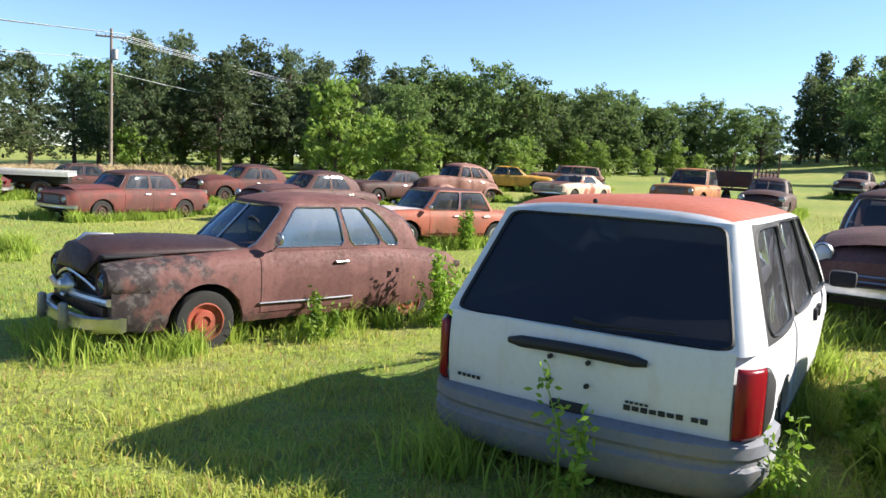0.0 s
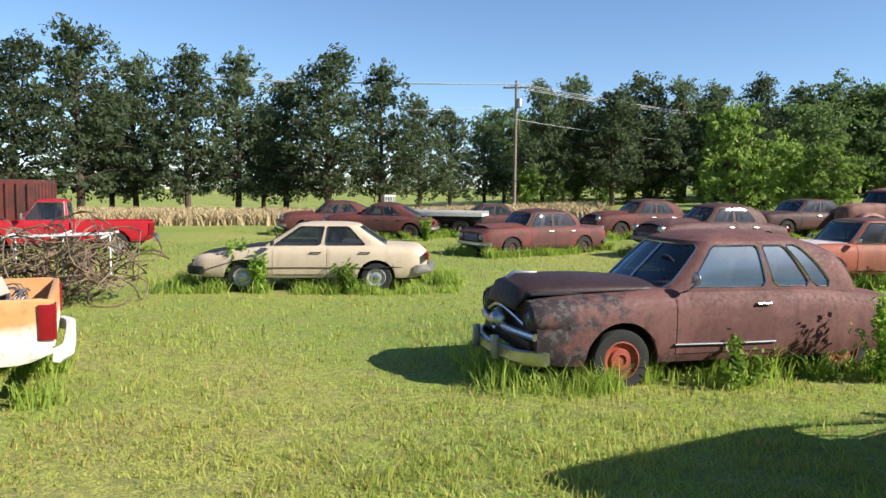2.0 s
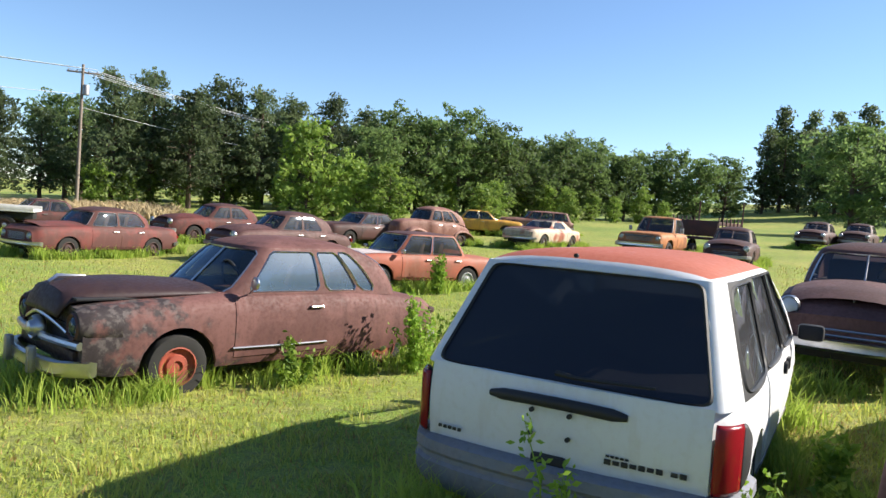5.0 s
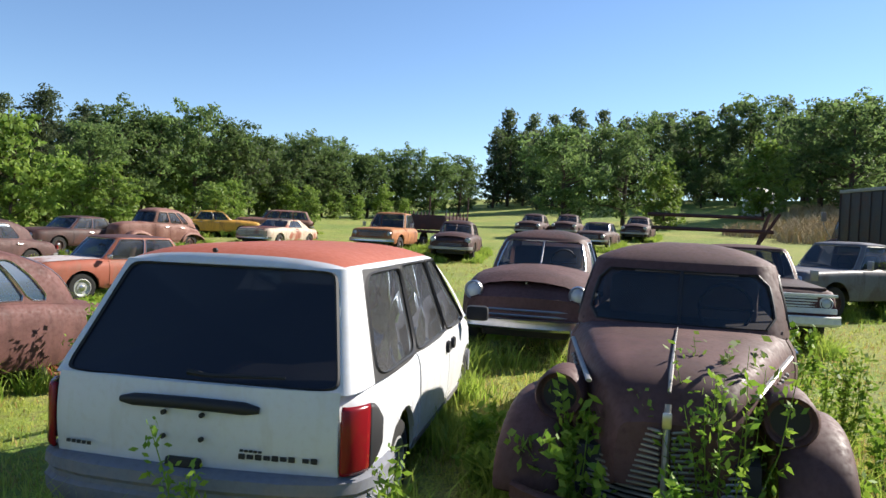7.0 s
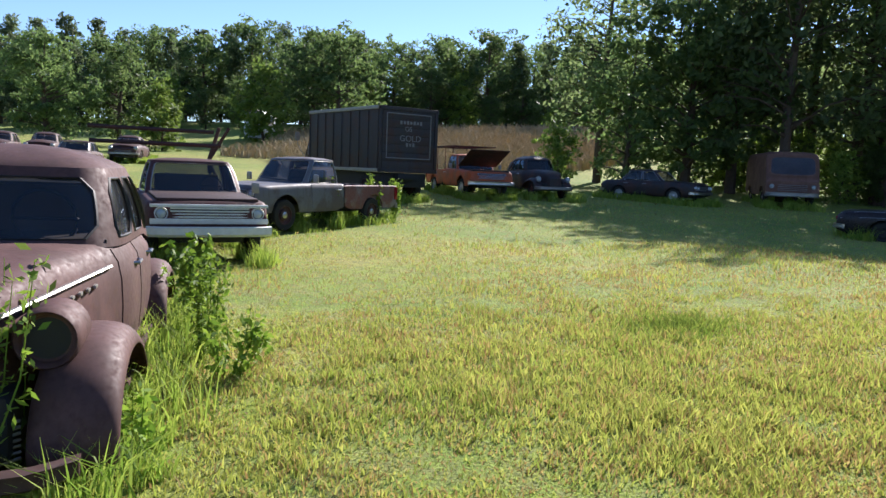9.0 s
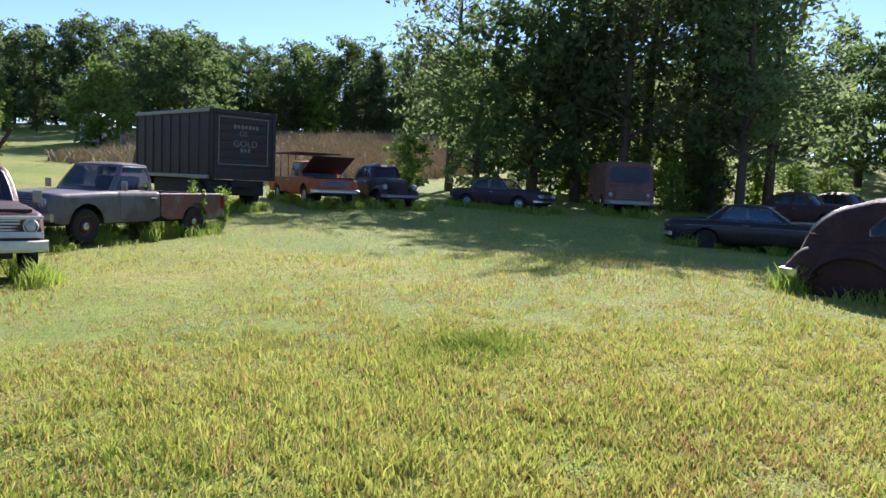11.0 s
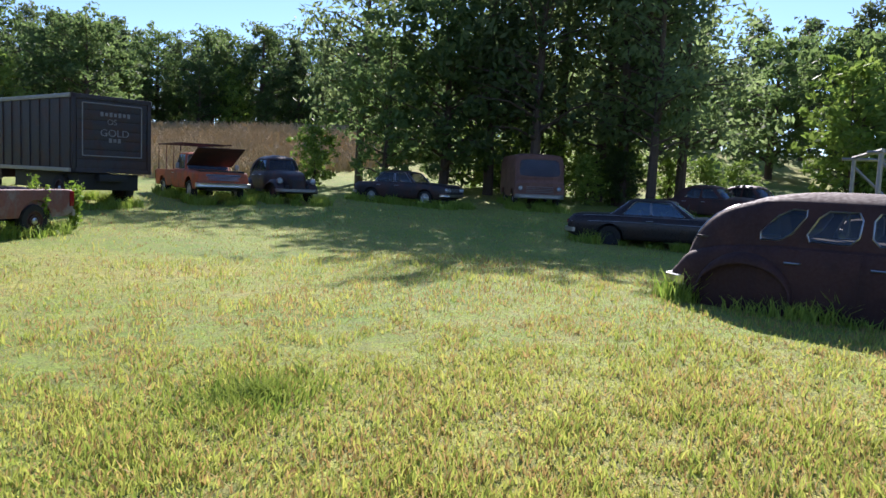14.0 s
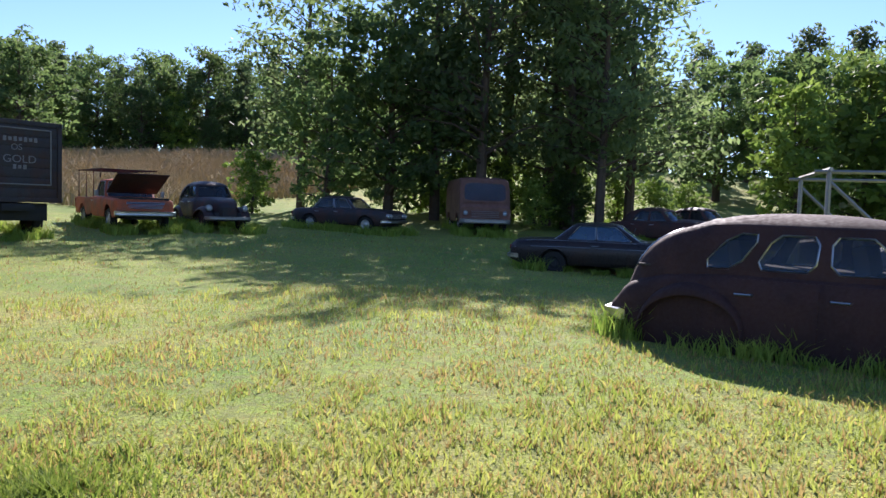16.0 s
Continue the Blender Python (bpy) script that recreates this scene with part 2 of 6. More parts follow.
class Shell:
    """The outer skin of a car's lower body, along x (front is +x)."""

    def __init__(self, top, width, sill, axles, arch, section=SECTION, soft=0.09):
        self.top, self.width, self.section = soften(top, soft), soften(width, soft), section
        self.x0, self.x1, self.sill, self.axles, self.arch = top[0][0], top[-1][0], sill, axles, arch

    def bottom(self, x):
        z = self.sill
        e = min(x - self.x0, self.x1 - x)
        z += 0.10 * max(0, 1 - e / 0.35) ** 2
        for ax, wz, r in self.axles:
            if abs(x - ax) < r:
                z = max(z, wz + math.sqrt(r * r - (x - ax) ** 2))
        return z

    def at(self, x, k, side=1, out=0.0):
        f, v = self.section[k]
        zb, zt, w = self.bottom(x), self.top(x), self.width(x)
        f2, v2 = self.section[max(k - 1, 0)]
        f3, v3 = self.section[min(k + 1, len(self.section) - 1)]
        n = Vector((0, v3 - v2, -(f3 - f2))).normalized() if out else Vector((0, 0, 0))
        # height runs from the true sill so that an arch cuts the side and does not squeeze it
        z = max(zb, self.sill + v * (zt - self.sill))
        return Vector((x, side * (f * w + out * n.y), z + out * n.z))

    def build(self, material, parent, name="body", label="", n=46):
        xs = set(np.linspace(self.x0, self.x1, n))
        for ax, wz, r in self.axles:
            xs |= set(ax + r * np.cos(np.linspace(0.02, math.pi - 0.02, 15)))
        for d in (0.03, 0.07, 0.13):
            xs |= {self.x0 + d, self.x1 - d}
        xs = sorted(xs)
        bm = bmesh.new()
        rings = []
        K = len(self.section)
        for x in xs:
            left = [bm.verts.new(self.at(x, k, 1)) for k in range(K)]
            right = [bm.verts.new(self.at(x, k, -1)) for k in range(K - 1)]
            rings.append(left + right[::-1])
        for a, b in zip(rings, rings[1:]):
            for k in range(len(a) - 1):
                bm.faces.new((a[k], a[k + 1], b[k + 1], b[k]))
        bm.faces.new(rings[0])
        bm.faces.new(rings[-1][::-1])
        bmesh.ops.dissolve_degenerate(bm, dist=0.0005, edges=bm.edges[:])
        ob = part(name, bm, material, parent, label)
        return ob

    def patch(self, name, xa, xb, k0, k1, side, material, parent, label="", out=0.006, n=10):
        """A panel lying just proud of the skin, such as a door."""
        bm = bmesh.new()
        g = [[bm.verts.new(self.at(x, k, side, out)) for k in range(k0, k1 + 1)] for x in np.linspace(xa, xb, n)]
        for a, b in zip(g, g[1:]):
            for k in range(len(a) - 1):
                bm.faces.new((a[k], a[k + 1], b[k + 1], b[k]))
        edge = [e for e in bm.edges if len(e.link_faces) == 1]
        r = bmesh.ops.extrude_edge_only(bm, edges=edge)
        for v in [v for v in r["geom"] if isinstance(v, bmesh.types.BMVert)]:
            v.co.y -= side * 0.02
        bmesh.ops.dissolve_degenerate(bm, dist=0.0005, edges=bm.edges[:])
        return part(name, bm, material, parent, label)


def ring_points(power, n=28):
    out = []
    for k in range(n):
        a = 2 * math.pi * k / n + math.pi / n
        c, s = math.cos(a), math.sin(a)
        q = max(abs(c), abs(s))
        sq = (c / q, s / q)
        e = 2.0 / power
        su = (math.copysign(abs(c) ** e, c), math.copysign(abs(s) ** e, s))
        out.append((sq, su))
    return out


def window_cell(bm, quad, inset, power, bulge=(0, 0, 0), thick=(0, 0, 0), arch=(0, 0, 0)):
    """A panel with a rounded window hole, in the quad bottom-left, bottom-right, top-right, top-left. Returns the rim of the hole."""
    a, b, c, d = [Vector(v) for v in quad]
    w = max((b - a).length, 0.01)
    h = max((d - a).length, 0.01)
    su, sv = max(0.05, 1 - 2 * inset / w), max(0.05, 1 - 2 * inset / h)

    def at(u, v):
        s, t = (u + 1) / 2, (v + 1) / 2
        return (a * (1 - s) + b * s) * (1 - t) + (d * (1 - s) + c * s) * t + Vector(bulge) * (1 - u * u) * (0.6 + 0.4 * (1 - v * v)) + Vector(arch) * (1 - v * v)
    pts = ring_points(power)
    outer = [bm.verts.new(at(*sq)) for sq, _ in pts]
    inner = [bm.verts.new(at(u * su, v * sv)) for _, (u, v) in pts]
    deep = [bm.verts.new(x.co + Vector(thick)) for x in inner]
    n = len(pts)
    for k in range(n):
        j = (k + 1) % n
        bm.faces.new((outer[k], outer[j], inner[j], inner[k]))
        bm.faces.new((inner[k], inner[j], deep[j], deep[k]))
    for vx in ((-1, -1), (1, -1), (1, 1), (-1, 1)):
        cv = bm.verts.new(at(*vx))
        near = sorted(range(n), key=lambda i: (outer[i].co - cv.co).length)[:2]
        try:
            bm.faces.new((cv, outer[near[0]], outer[near[1]]))
        except ValueError:
            pass
    return [v.co.copy() for v in inner], [v.co.copy() for v in deep]


def pane(name, rim, material, parent, label=""):
    bm = bmesh.new()
    c = sum(rim, Vector()) / len(rim)
    vs = [bm.verts.new(p) for p in rim]
    mid = [bm.verts.new(c + (p - c) * 0.5) for p in rim]
    cv = bm.verts.new(c)
    n = len(rim)
    for k in range(n):
        j = (k + 1) % n
        bm.faces.new((vs[k], vs[j], mid[j], mid[k]))
        bm.faces.new((mid[k], mid[j], cv))
    ob = part(name, bm, material, parent, label)
    ob.visible_shadow = False
    return ob


def rim_trim(name, rim, r, material, parent, label=""):
    bm = bmesh.new()
    n = len(rim)
    c = sum(rim, Vector()) / n
    nrm = (rim[0] - c).cross(rim[n // 4] - c).normalized()
    rings = []
    for p in rim:
        o = (p - c).normalized()
        rings.append([bm.verts.new(p + o * r * u + nrm * r * v) for u, v in ((1, 0), (0, 1), (-1, 0), (0, -1))])
    for k in range(n):
        a, b = rings[k], rings[(k + 1) % n]
        for q in range(4):
            bm.faces.new((a[q], a[(q + 1) % 4], b[(q + 1) % 4], b[q]))
    return part(name, bm, material, parent, label)


def spread(stops, n):
    """A rising list that holds every stop, with n even steps between the ends besides."""
    lo, hi = min(stops), max(stops)
    vals = sorted(set(round(float(v), 5) for v in list(stops) + list(np.linspace(lo, hi, n))))
    keep = set(round(float(v), 5) for v in stops)
    out = []
    for v in vals:
        if v in keep or all(abs(v - k) > 0.3 * (hi - lo) / n for k in keep):
            out.append(v)
    return out


def greenhouse(car, shell, a_base, a_top, c_top, c_base, roof, w_base, w_top, cuts, paint, roof_paint=None, panes=PANE, front=None, rear=None,
               power=5.0, inset=0.035, trim=None, front_bulge=0.12, rear_bulge=0.12, split=False, crown=0.07, solid_rear=0.0, roof_label="", arch=0.0):
    """Pillars and roof as one rounded skin with real window openings, and the glass. cuts: side windows as pairs of shares along the side, from the front."""
    A, AT, CT, C = a_base, a_top, c_top, c_base
    zb = lambda x: shell.top(x) - 0.035
    ze = roof - crown
    square = 7.0 if power < 5 else 13.0
    round_off = 0.085 if power < 4.5 else 0.055 if power < 6.5 else 0.035
    tall = max(0.15, ze - zb((A + C) / 2))
    long_ = abs(A - C)

    def skin(p, q, t, inward=0.0, k=1.0, up=0.0):
        """A place on the skin: p along (1 front), q across, t from belt to roof edge, k towards the roof's middle."""
        r = (abs(p) ** square + abs(q) ** square) ** (-1 / square)
        xf, xr = A + (AT - A) * t, C + (CT - C) * t
        w = w_base + (w_top - w_base) * t + 0.025 * math.sin(math.pi * t) - inward
        pr, qr = p * r * k, q * r * k
        x = (xf + xr) / 2 + ((xf - xr) / 2 - inward) * pr
        x += front_bulge * 0.7 * (1 - q * q) * max(0.0, p) ** 5 * k - rear_bulge * 0.7 * (1 - q * q) * max(0.0, -p) ** 5 * k
        back = max(0.0, -p) ** 3 * math.sin(math.pi * t)
        z0 = zb(max(shell.x0 + 0.1, min(shell.x1 - 0.1, C + (A - C) * (p * r + 1) / 2)))
        return Vector((x - 0.75 * arch * back, w * qr, z0 + (ze - z0) * t + 0.65 * arch * back + up))

    t0, t1 = inset / tall, 1 - 1.2 * inset / tall
    ct, cs = min(0.3, round_off / tall), round_off / long_
    levels = spread([0.0, t0, t0 + ct, t1 - ct, t1, 1.0], 8)
    side_stops, side_w = [0.0, 1.0], []
    for a, b in cuts:
        a, b = max(a, 0.045) + 0.4 * inset / long_, min(b, 0.96) - 0.4 * inset / long_
        if b - a < 0.03:
            continue
        c = min(cs, 0.3 * (b - a))
        side_stops += [a, a + c, b - c, b]
        side_w.append((a, a + c, b - c, b))
    shares = spread(side_stops, 22)
    mf, mr = 1 - (inset + 0.035) / w_base, 1 - (inset + 0.05 + solid_rear) / w_base
    cw = round_off / w_base
    acr_f, acr_r = spread([-1, -mf, -mf + cw, mf - cw, mf, 1], 12), spread([-1, -mr, -mr + cw, mr - cw, mr, 1], 12)
    cols, wins = [], []  # columns round the cabin; windows as (name, first, last)

    def put(seq, windows):
        base = len(cols)
        pts = [pq for _, pq in seq]
        keys = [round(float(kv), 5) for kv, _ in seq]
        for name, a, a2, b2, b in windows:
            ia, ib = keys.index(round(float(a), 5)), keys.index(round(float(b), 5))
            wins.append((name, base + ia, base + ib))
        cols.extend(pts[:-1])
    put([(-v, (1.0, v)) for v in acr_f[::-1]], [("windshield", -mf, 0, 0, mf)])
    put([(sv, (1 - 2 * sv, -1.0)) for sv in shares], [("side_window",) + w for w in side_w])
    put([(v, (-1.0, v)) for v in acr_r], [("rear_window", -mr, 0, 0, mr)])
    put([(-sv, (1 - 2 * sv, 1.0)) for sv in shares[::-1]], [("side_window", -w[3], 0, 0, -w[0]) for w in side_w])
    n, m = len(cols), len(levels)
    rkeys = [round(float(v), 5) for v in levels]
    r0, r1 = rkeys.index(round(float(t0), 5)), rkeys.index(round(float(t1), 5))
    bm = bmesh.new()
    V = [[bm.verts.new(skin(p, q, t)) for p, q in cols] for t in levels]
    inside = {}
    for wi, (name, ia, ib) in enumerate(wins):
        for c in range(ia, ib):
            for r in range(r0, r1):
                inside[(c, r)] = wi
    glasses = [bmesh.new() for _ in wins]
    gv = [{} for _ in wins]

    def gl(wi, c, r):
        c = c % n
        if (c, r) not in gv[wi]:
            gv[wi][(c, r)] = glasses[wi].verts.new(skin(*cols[c], levels[r], 0.012))
        return gv[wi][(c, r)]
    for r in range(m - 1):
        for c in range(n):
            d = (c + 1) % n
            quad = [(c, r), (d, r), (d, r + 1), (c, r + 1)]
            wi = inside.get((c, r))
            if wi is None:
                bm.faces.new([V[y][x] for x, y in quad])
                continue
            name, ia, ib = wins[wi]
            k = {(ia, r0): 0, (ib - 1, r0): 1, (ib - 1, r1 - 1): 2, (ia, r1 - 1): 3}.get((c, r))
            if k is not None:
                tri = [quad[k - 1], quad[k], quad[(k + 1) % 4]]
                bm.faces.new([V[y][x] for x, y in tri])
            glasses[wi].faces.new([gl(wi, x, y) for x, y in quad])
    part("cabin_frame", bm, paint, car)
    bm = bmesh.new()
    ks = [1.0, 0.985, 0.955, 0.91, 0.84, 0.74, 0.6, 0.42, 0.22]
    rings = [[bm.verts.new(skin(p, q, 1.0, 0.0, k, crown * (1 - k ** 2.4) ** 0.88)) for p, q in cols] for k in ks]
    for a, b in zip(rings, rings[1:]):
        for c in range(n):
            bm.faces.new((a[c], a[(c + 1) % n], b[(c + 1) % n], b[c]))
    bm.faces.new(rings[-1])
    part("roof", bm, roof_paint or paint, car, roof_label)
    for wi, (name, ia, ib) in enumerate(wins):
        o = part(name, glasses[wi], (front or panes) if name == "windshield" else (rear or panes) if name == "rear_window" else panes, car)
        o.visible_shadow = False
        if trim:
            loop = [(c, r0) for c in range(ia + 1, ib)] + [(ib, r) for r in range(r0 + 1, r1)] + [(c, r1) for c in range(ib - 1, ia, -1)] + [(ia, r) for r in range(r1 - 1, r0, -1)]
            rim_trim("window_trim", [skin(*cols[c % n], levels[r]) for c, r in loop], 0.011, trim, car)
    if split:
        pipe("windshield_divider", [skin(1.0, 0.0, t) for t in np.linspace(t0, t1, 6)], 0.014, trim or paint, car)
    # dark panel added at belt height in place of the interior, seats and wheel
    bm = bmesh.new()
    x0, x1 = A - 0.12, C + 0.1
    z = max(shell.top(x) for x in np.linspace(x1, x0, 9)) + 0.03
    add_box(bm, ((x0 + x1) / 2, 0, z - 0.03), (abs(x0 - x1), 1.8 * w_base, 0.03), bevel=0.01)
    part("cabin_floor", bm, CABIN, car)
    span = AT - CT
    for sx in ((AT - 0.45 * min(1, span), CT + 0.35) if span > 1.0 else (AT - 0.6,)):
        bm = bmesh.new()
        add_box(bm, (sx, 0, z + 0.13), (0.16, 1.7 * w_top, 0.34), pose(0, 0, 0, 0, -12, 0), 0.05)
        part("seat", bm, SEATS, car)
    bm = bmesh.new()
    tube(bm, [Vector((A - 0.30 + 0.06 * math.sin(a), 0.32 + 0.19 * math.cos(a), z + 0.1 + 0.19 * math.sin(a))) for a in np.linspace(0, 2 * math.pi, 17)], 0.014, 5)
    tube(bm, [(A - 0.30, 0.13, z + 0.1), (A - 0.30, 0.51, z + 0.1)], 0.012, 5)
    part("steering_wheel", bm, BLACK, car)


def wheel(car, x, y, z, r, rim_mat, width=0.19, white=False, cap=CHROME, rim_share=0.62):
    s = 1 if y > 0 else -1
    w = new("wheel")
    w.parent = car
    w.location = (x, y, z)
    h = width / 2
    prof = [(r * rim_share, -h * 0.9), (r * 0.8, -h), (r * 0.94, -h * 0.92), (r, -h * 0.6), (r, h * 0.6), (r * 0.94, h * 0.92), (r * 0.8, h), (r * rim_share, h * 0.9)]
    lathe("tyre", prof, RUBBER, w, n=26, closed=False)
    q = r * rim_share
    prof = [(q, -h * 0.5), (q, h * 0.92), (q * 0.93, h * 0.96), (q * 0.86, h * 0.6), (q * 0.62, h * 0.45), (q * 0.55, h * 0.75), (q * 0.3, h * 0.8), (q * 0.27, h * 0.6)]
    lathe("rim", [(a, b * s) for a, b in prof], rim_mat, w, n=20)
    if cap:
        lathe("hub_cap", [(q * 0.34, h * 0.78 * s), (q * 0.33, h * 0.9 * s), (q * 0.2, h * 1.0 * s), (0.01, h * 1.03 * s)], cap, w, n=16)
    if white:
        for k in range(8):
            a = 2 * math.pi * k / 8
            box("lug_slot", (0.45 * q * math.cos(a), h * 0.74 * s, 0.45 * q * math.sin(a)), (0.03, 0.02, 0.03), BLACK, w, bevel=0)
    return w


def bumper(car, x, w, z, h, curve, material, thick=0.06, wrap=0.35, name="bumper"):
    """A bowed bar across the car with ends that wrap back."""
    s = 1 if x > 0 else -1
    bm = bmesh.new()
    rows = []
    for v in np.linspace(-1, 1, 19):
        xb = x - s * (curve * v * v + wrap * max(0, abs(v) - 0.82) / 0.18 * 0.6)
        prof = [(-0.5, 0.25), (-0.25, 1), (0.1, 0.85), (0.4, 0.95), (0.5, 0.3), (0.4, -0.6), (-0.4, -0.6)]
        rows.append([bm.verts.new((xb + s * thick * q, v * w, z + h * p)) for p, q in prof])
    n = 7
    for a, b in zip(rows, rows[1:]):
        for k in range(n):
            bm.faces.new((a[k], a[(k + 1) % n], b[(k + 1) % n], b[k]))
    bm.faces.new(rows[0])
    bm.faces.new(rows[-1][::-1])
    return part(name, bm, material, car)


def headlight(car, x, y, z, r, bezel, lens=LENS, depth=0.09, empty=False):
    h = new("headlight")
    h.parent = car
    h.location = (x, y, z)
    lathe("bezel", [(r * 0.7, -depth), (r * 1.18, -depth * 0.9), (r * 1.2, -0.01), (r * 1.08, 0.015), (r * 0.95, 0.0), (r * 0.9, -0.03), (r * 0.5, -0.05)], bezel, h, axis="X")
    if empty:
        lathe("socket", [(r * 0.86, -0.035), (r * 0.5, -0.04), (0.01, -0.042)], BLACK, h, axis="X")
    else:
        o = lathe("lens", [(r * 0.93, -0.012), (r * 0.7, 0.012), (r * 0.35, 0.026), (0.01, 0.03)], lens, h, axis="X")
        o.visible_shadow = False
        lathe("reflector", [(r * 0.88, -0.02), (r * 0.5, -0.04), (0.01, -0.045)], CHROME, h, axis="X")


def slat_row(car, x, w, z0, z1, count, material, parent_name="grille", upright=False, curve=0.0, size=0.014):
    g = new(parent_name)
    g.parent = car
    box("grille_back", (x - 0.05, 0, (z0 + z1) / 2), (0.04, 2 * w * 0.98, abs(z1 - z0)), BLACK, g, bevel=0)
    for k in range(count):
        t = (k + 0.5) / count
        if upright:
            y = -w + 2 * w * t
            pipe("grille_bar", [(x - curve * (y / w) ** 2, y, z0), (x - curve * (y / w) ** 2, y, z1)], size, material, g, sides=5)
        else:
            z = z0 + (z1 - z0) * t
            pipe("grille_bar", [(x - curve * v * v, w * v, z) for v in np.linspace(-1, 1, 7)], size, material, g, sides=5)
    return g


def handle(car, x, y, z, material=CHROME):
    s = 1 if y > 0 else -1
    pipe("door_handle", [(x - 0.09, y - s * 0.02, z), (x - 0.08, y + s * 0.03, z), (x + 0.09, y + s * 0.03, z), (x + 0.1, y - s * 0.02, z)], 0.013, material, car)


def under(car, L, w, z0, z1, x=0.0):
    box("chassis", (x, 0, (z0 + z1) / 2), (L, 2 * w, z1 - z0), BLACK, car, bevel=0.03)


def basic_car(name, x, y, turn, label, spec, group="old cars in the field", z=0.0, lean=0.0):
    """One car from its measures. spec: a dict, see the styles below."""
    s = spec
    car = thing(name, x, y, turn, label, s.get("category", "car"), group, z, lean)
    hw = s["hw"]
    sh = Shell(s["top"], s.get("width") or [(s["top"][0][0], hw * 0.80), (s["top"][0][0] + 0.22, hw * 0.93), (s["top"][0][0] + 1.0, hw), (s["top"][-1][0] - 1.1, hw), (s["top"][-1][0] - 0.2, hw * 0.93), (s["top"][-1][0], hw * 0.80)],
               s.get("sill", 0.28), [(a, s.get("wz", 0.32), s.get("arch", 0.40)) for a in s["axles"]], 0, s.get("section", SECTION))
    sh.build(s["paint"], car)
    L = s["top"][-1][0] - s["top"][0][0]
    under(car, L * 0.92, hw * 0.62, s.get("sill", 0.28) - 0.05, 0.62)
    gh = dict(s["cabin"])
    greenhouse(car, sh, paint=s["paint"], roof_paint=s.get("roof_paint"), **gh)
    for a in s["axles"]:
        for sd in (1, -1):
            if (a, sd) in s.get("missing", ()):
                continue
            wheel(car, a, sd * (hw - 0.13), s.get("wz", 0.32), s.get("wr", 0.33), s.get("rim", RIM_STEEL), cap=s.get("cap", CHROME), white=s.get("slots", False))
    x1, x0 = s["top"][-1][0], s["top"][0][0]
    for d0, d1 in s.get("doors", ()):
        for sd in (1, -1):
            sh.patch("door", d0, d1, 1, 6, sd, s.get("door_paint", s["paint"]), car)
            hx = min(d0, d1) + 0.16
            if s.get("handles", True):
                handle(car, hx, sd * sh.width(hx) * 0.985, sh.sill + 0.78 * (sh.top(hx) - sh.sill), s.get("handle", CHROME))
    if s.get("hood"):
        a, b = s["hood"]
        bm = bmesh.new()
        K = len(sh.section)
        rows = [[bm.verts.new(sh.at(q, k, sd, 0) + Vector((0, 0, 0.012))) for sd, k in [(1, kk) for kk in range(7, K)] + [(-1, kk) for kk in range(K - 2, 6, -1)]] for q in np.linspace(a, b, 9)]
        for row in rows:
            for i, v in enumerate(row):
                v.co.z += s.get("hood_crown", 0.0) * math.sin(math.pi * i / (len(row) - 1)) ** 0.8
        for p, q in zip(rows, rows[1:]):
            for k in range(len(p) - 1):
                bm.faces.new((p[k], p[k + 1], q[k + 1], q[k]))
        part("hood", bm, s.get("hood_paint", s["paint"]), car)
    if s.get("front_bumper"):
        zb, hb, m = s["front_bumper"]
        bumper(car, x1 + 0.10, hw * 0.97, zb, hb, 0.10, m)
    if s.get("rear_bumper"):
        zb, hb, m = s["rear_bumper"]
        bumper(car, x0 - 0.10, hw * 0.97, zb, hb, 0.10, m)
    for yy, zz, r in s.get("lamps", ()):
        for sd in (1, -1):
            headlight(car, x1 - s.get("lamp_back", 0.0), sd * yy, zz, r, s.get("bezel", CHROME))
    if s.get("grille"):
        w, z0, z1, n, m, up = s["grille"]
        slat_row(car, x1 + 0.012, w, z0, z1, n, m, upright=up, curve=0.03)
    if s.get("tails"):
        yy, zz, w, h = s["tails"]
        for sd in (1, -1):
            box("tail_light", (x0 + 0.0, sd * yy, zz), (0.05, w, h), RED_LENS, car, bevel=0.012)
    for k, xa, xb, m in s.get("side_trim", ()):
        for sd in (1, -1):
            pipe("trim_strip", [sh.at(q, k, sd, 0.008) for q in np.linspace(xa, xb, 8)], 0.014, m, car, squash=0.6)
    if s.get("mirror"):
        mx, m = s["mirror"]
        for sd in (1, -1):
            bm = bmesh.new()
            add_box(bm, (mx, sd * (hw + 0.06), sh.top(mx) + 0.06), (0.06, 0.15, 0.1), None, 0.025)
            part("mirror", bm, m, car)
    if s.get("ornament"):
        pipe("hood_ornament", [(x1 - 0.45, 0, sh.top(x1 - 0.45) + 0.02), (x1 - 0.25, 0, sh.top(x1 - 0.25) + 0.07), (x1 - 0.13, 0, sh.top(x1 - 0.2) + 0.05)], [0.01, 0.022, 0.008], CHROME, car)
    return car, sh



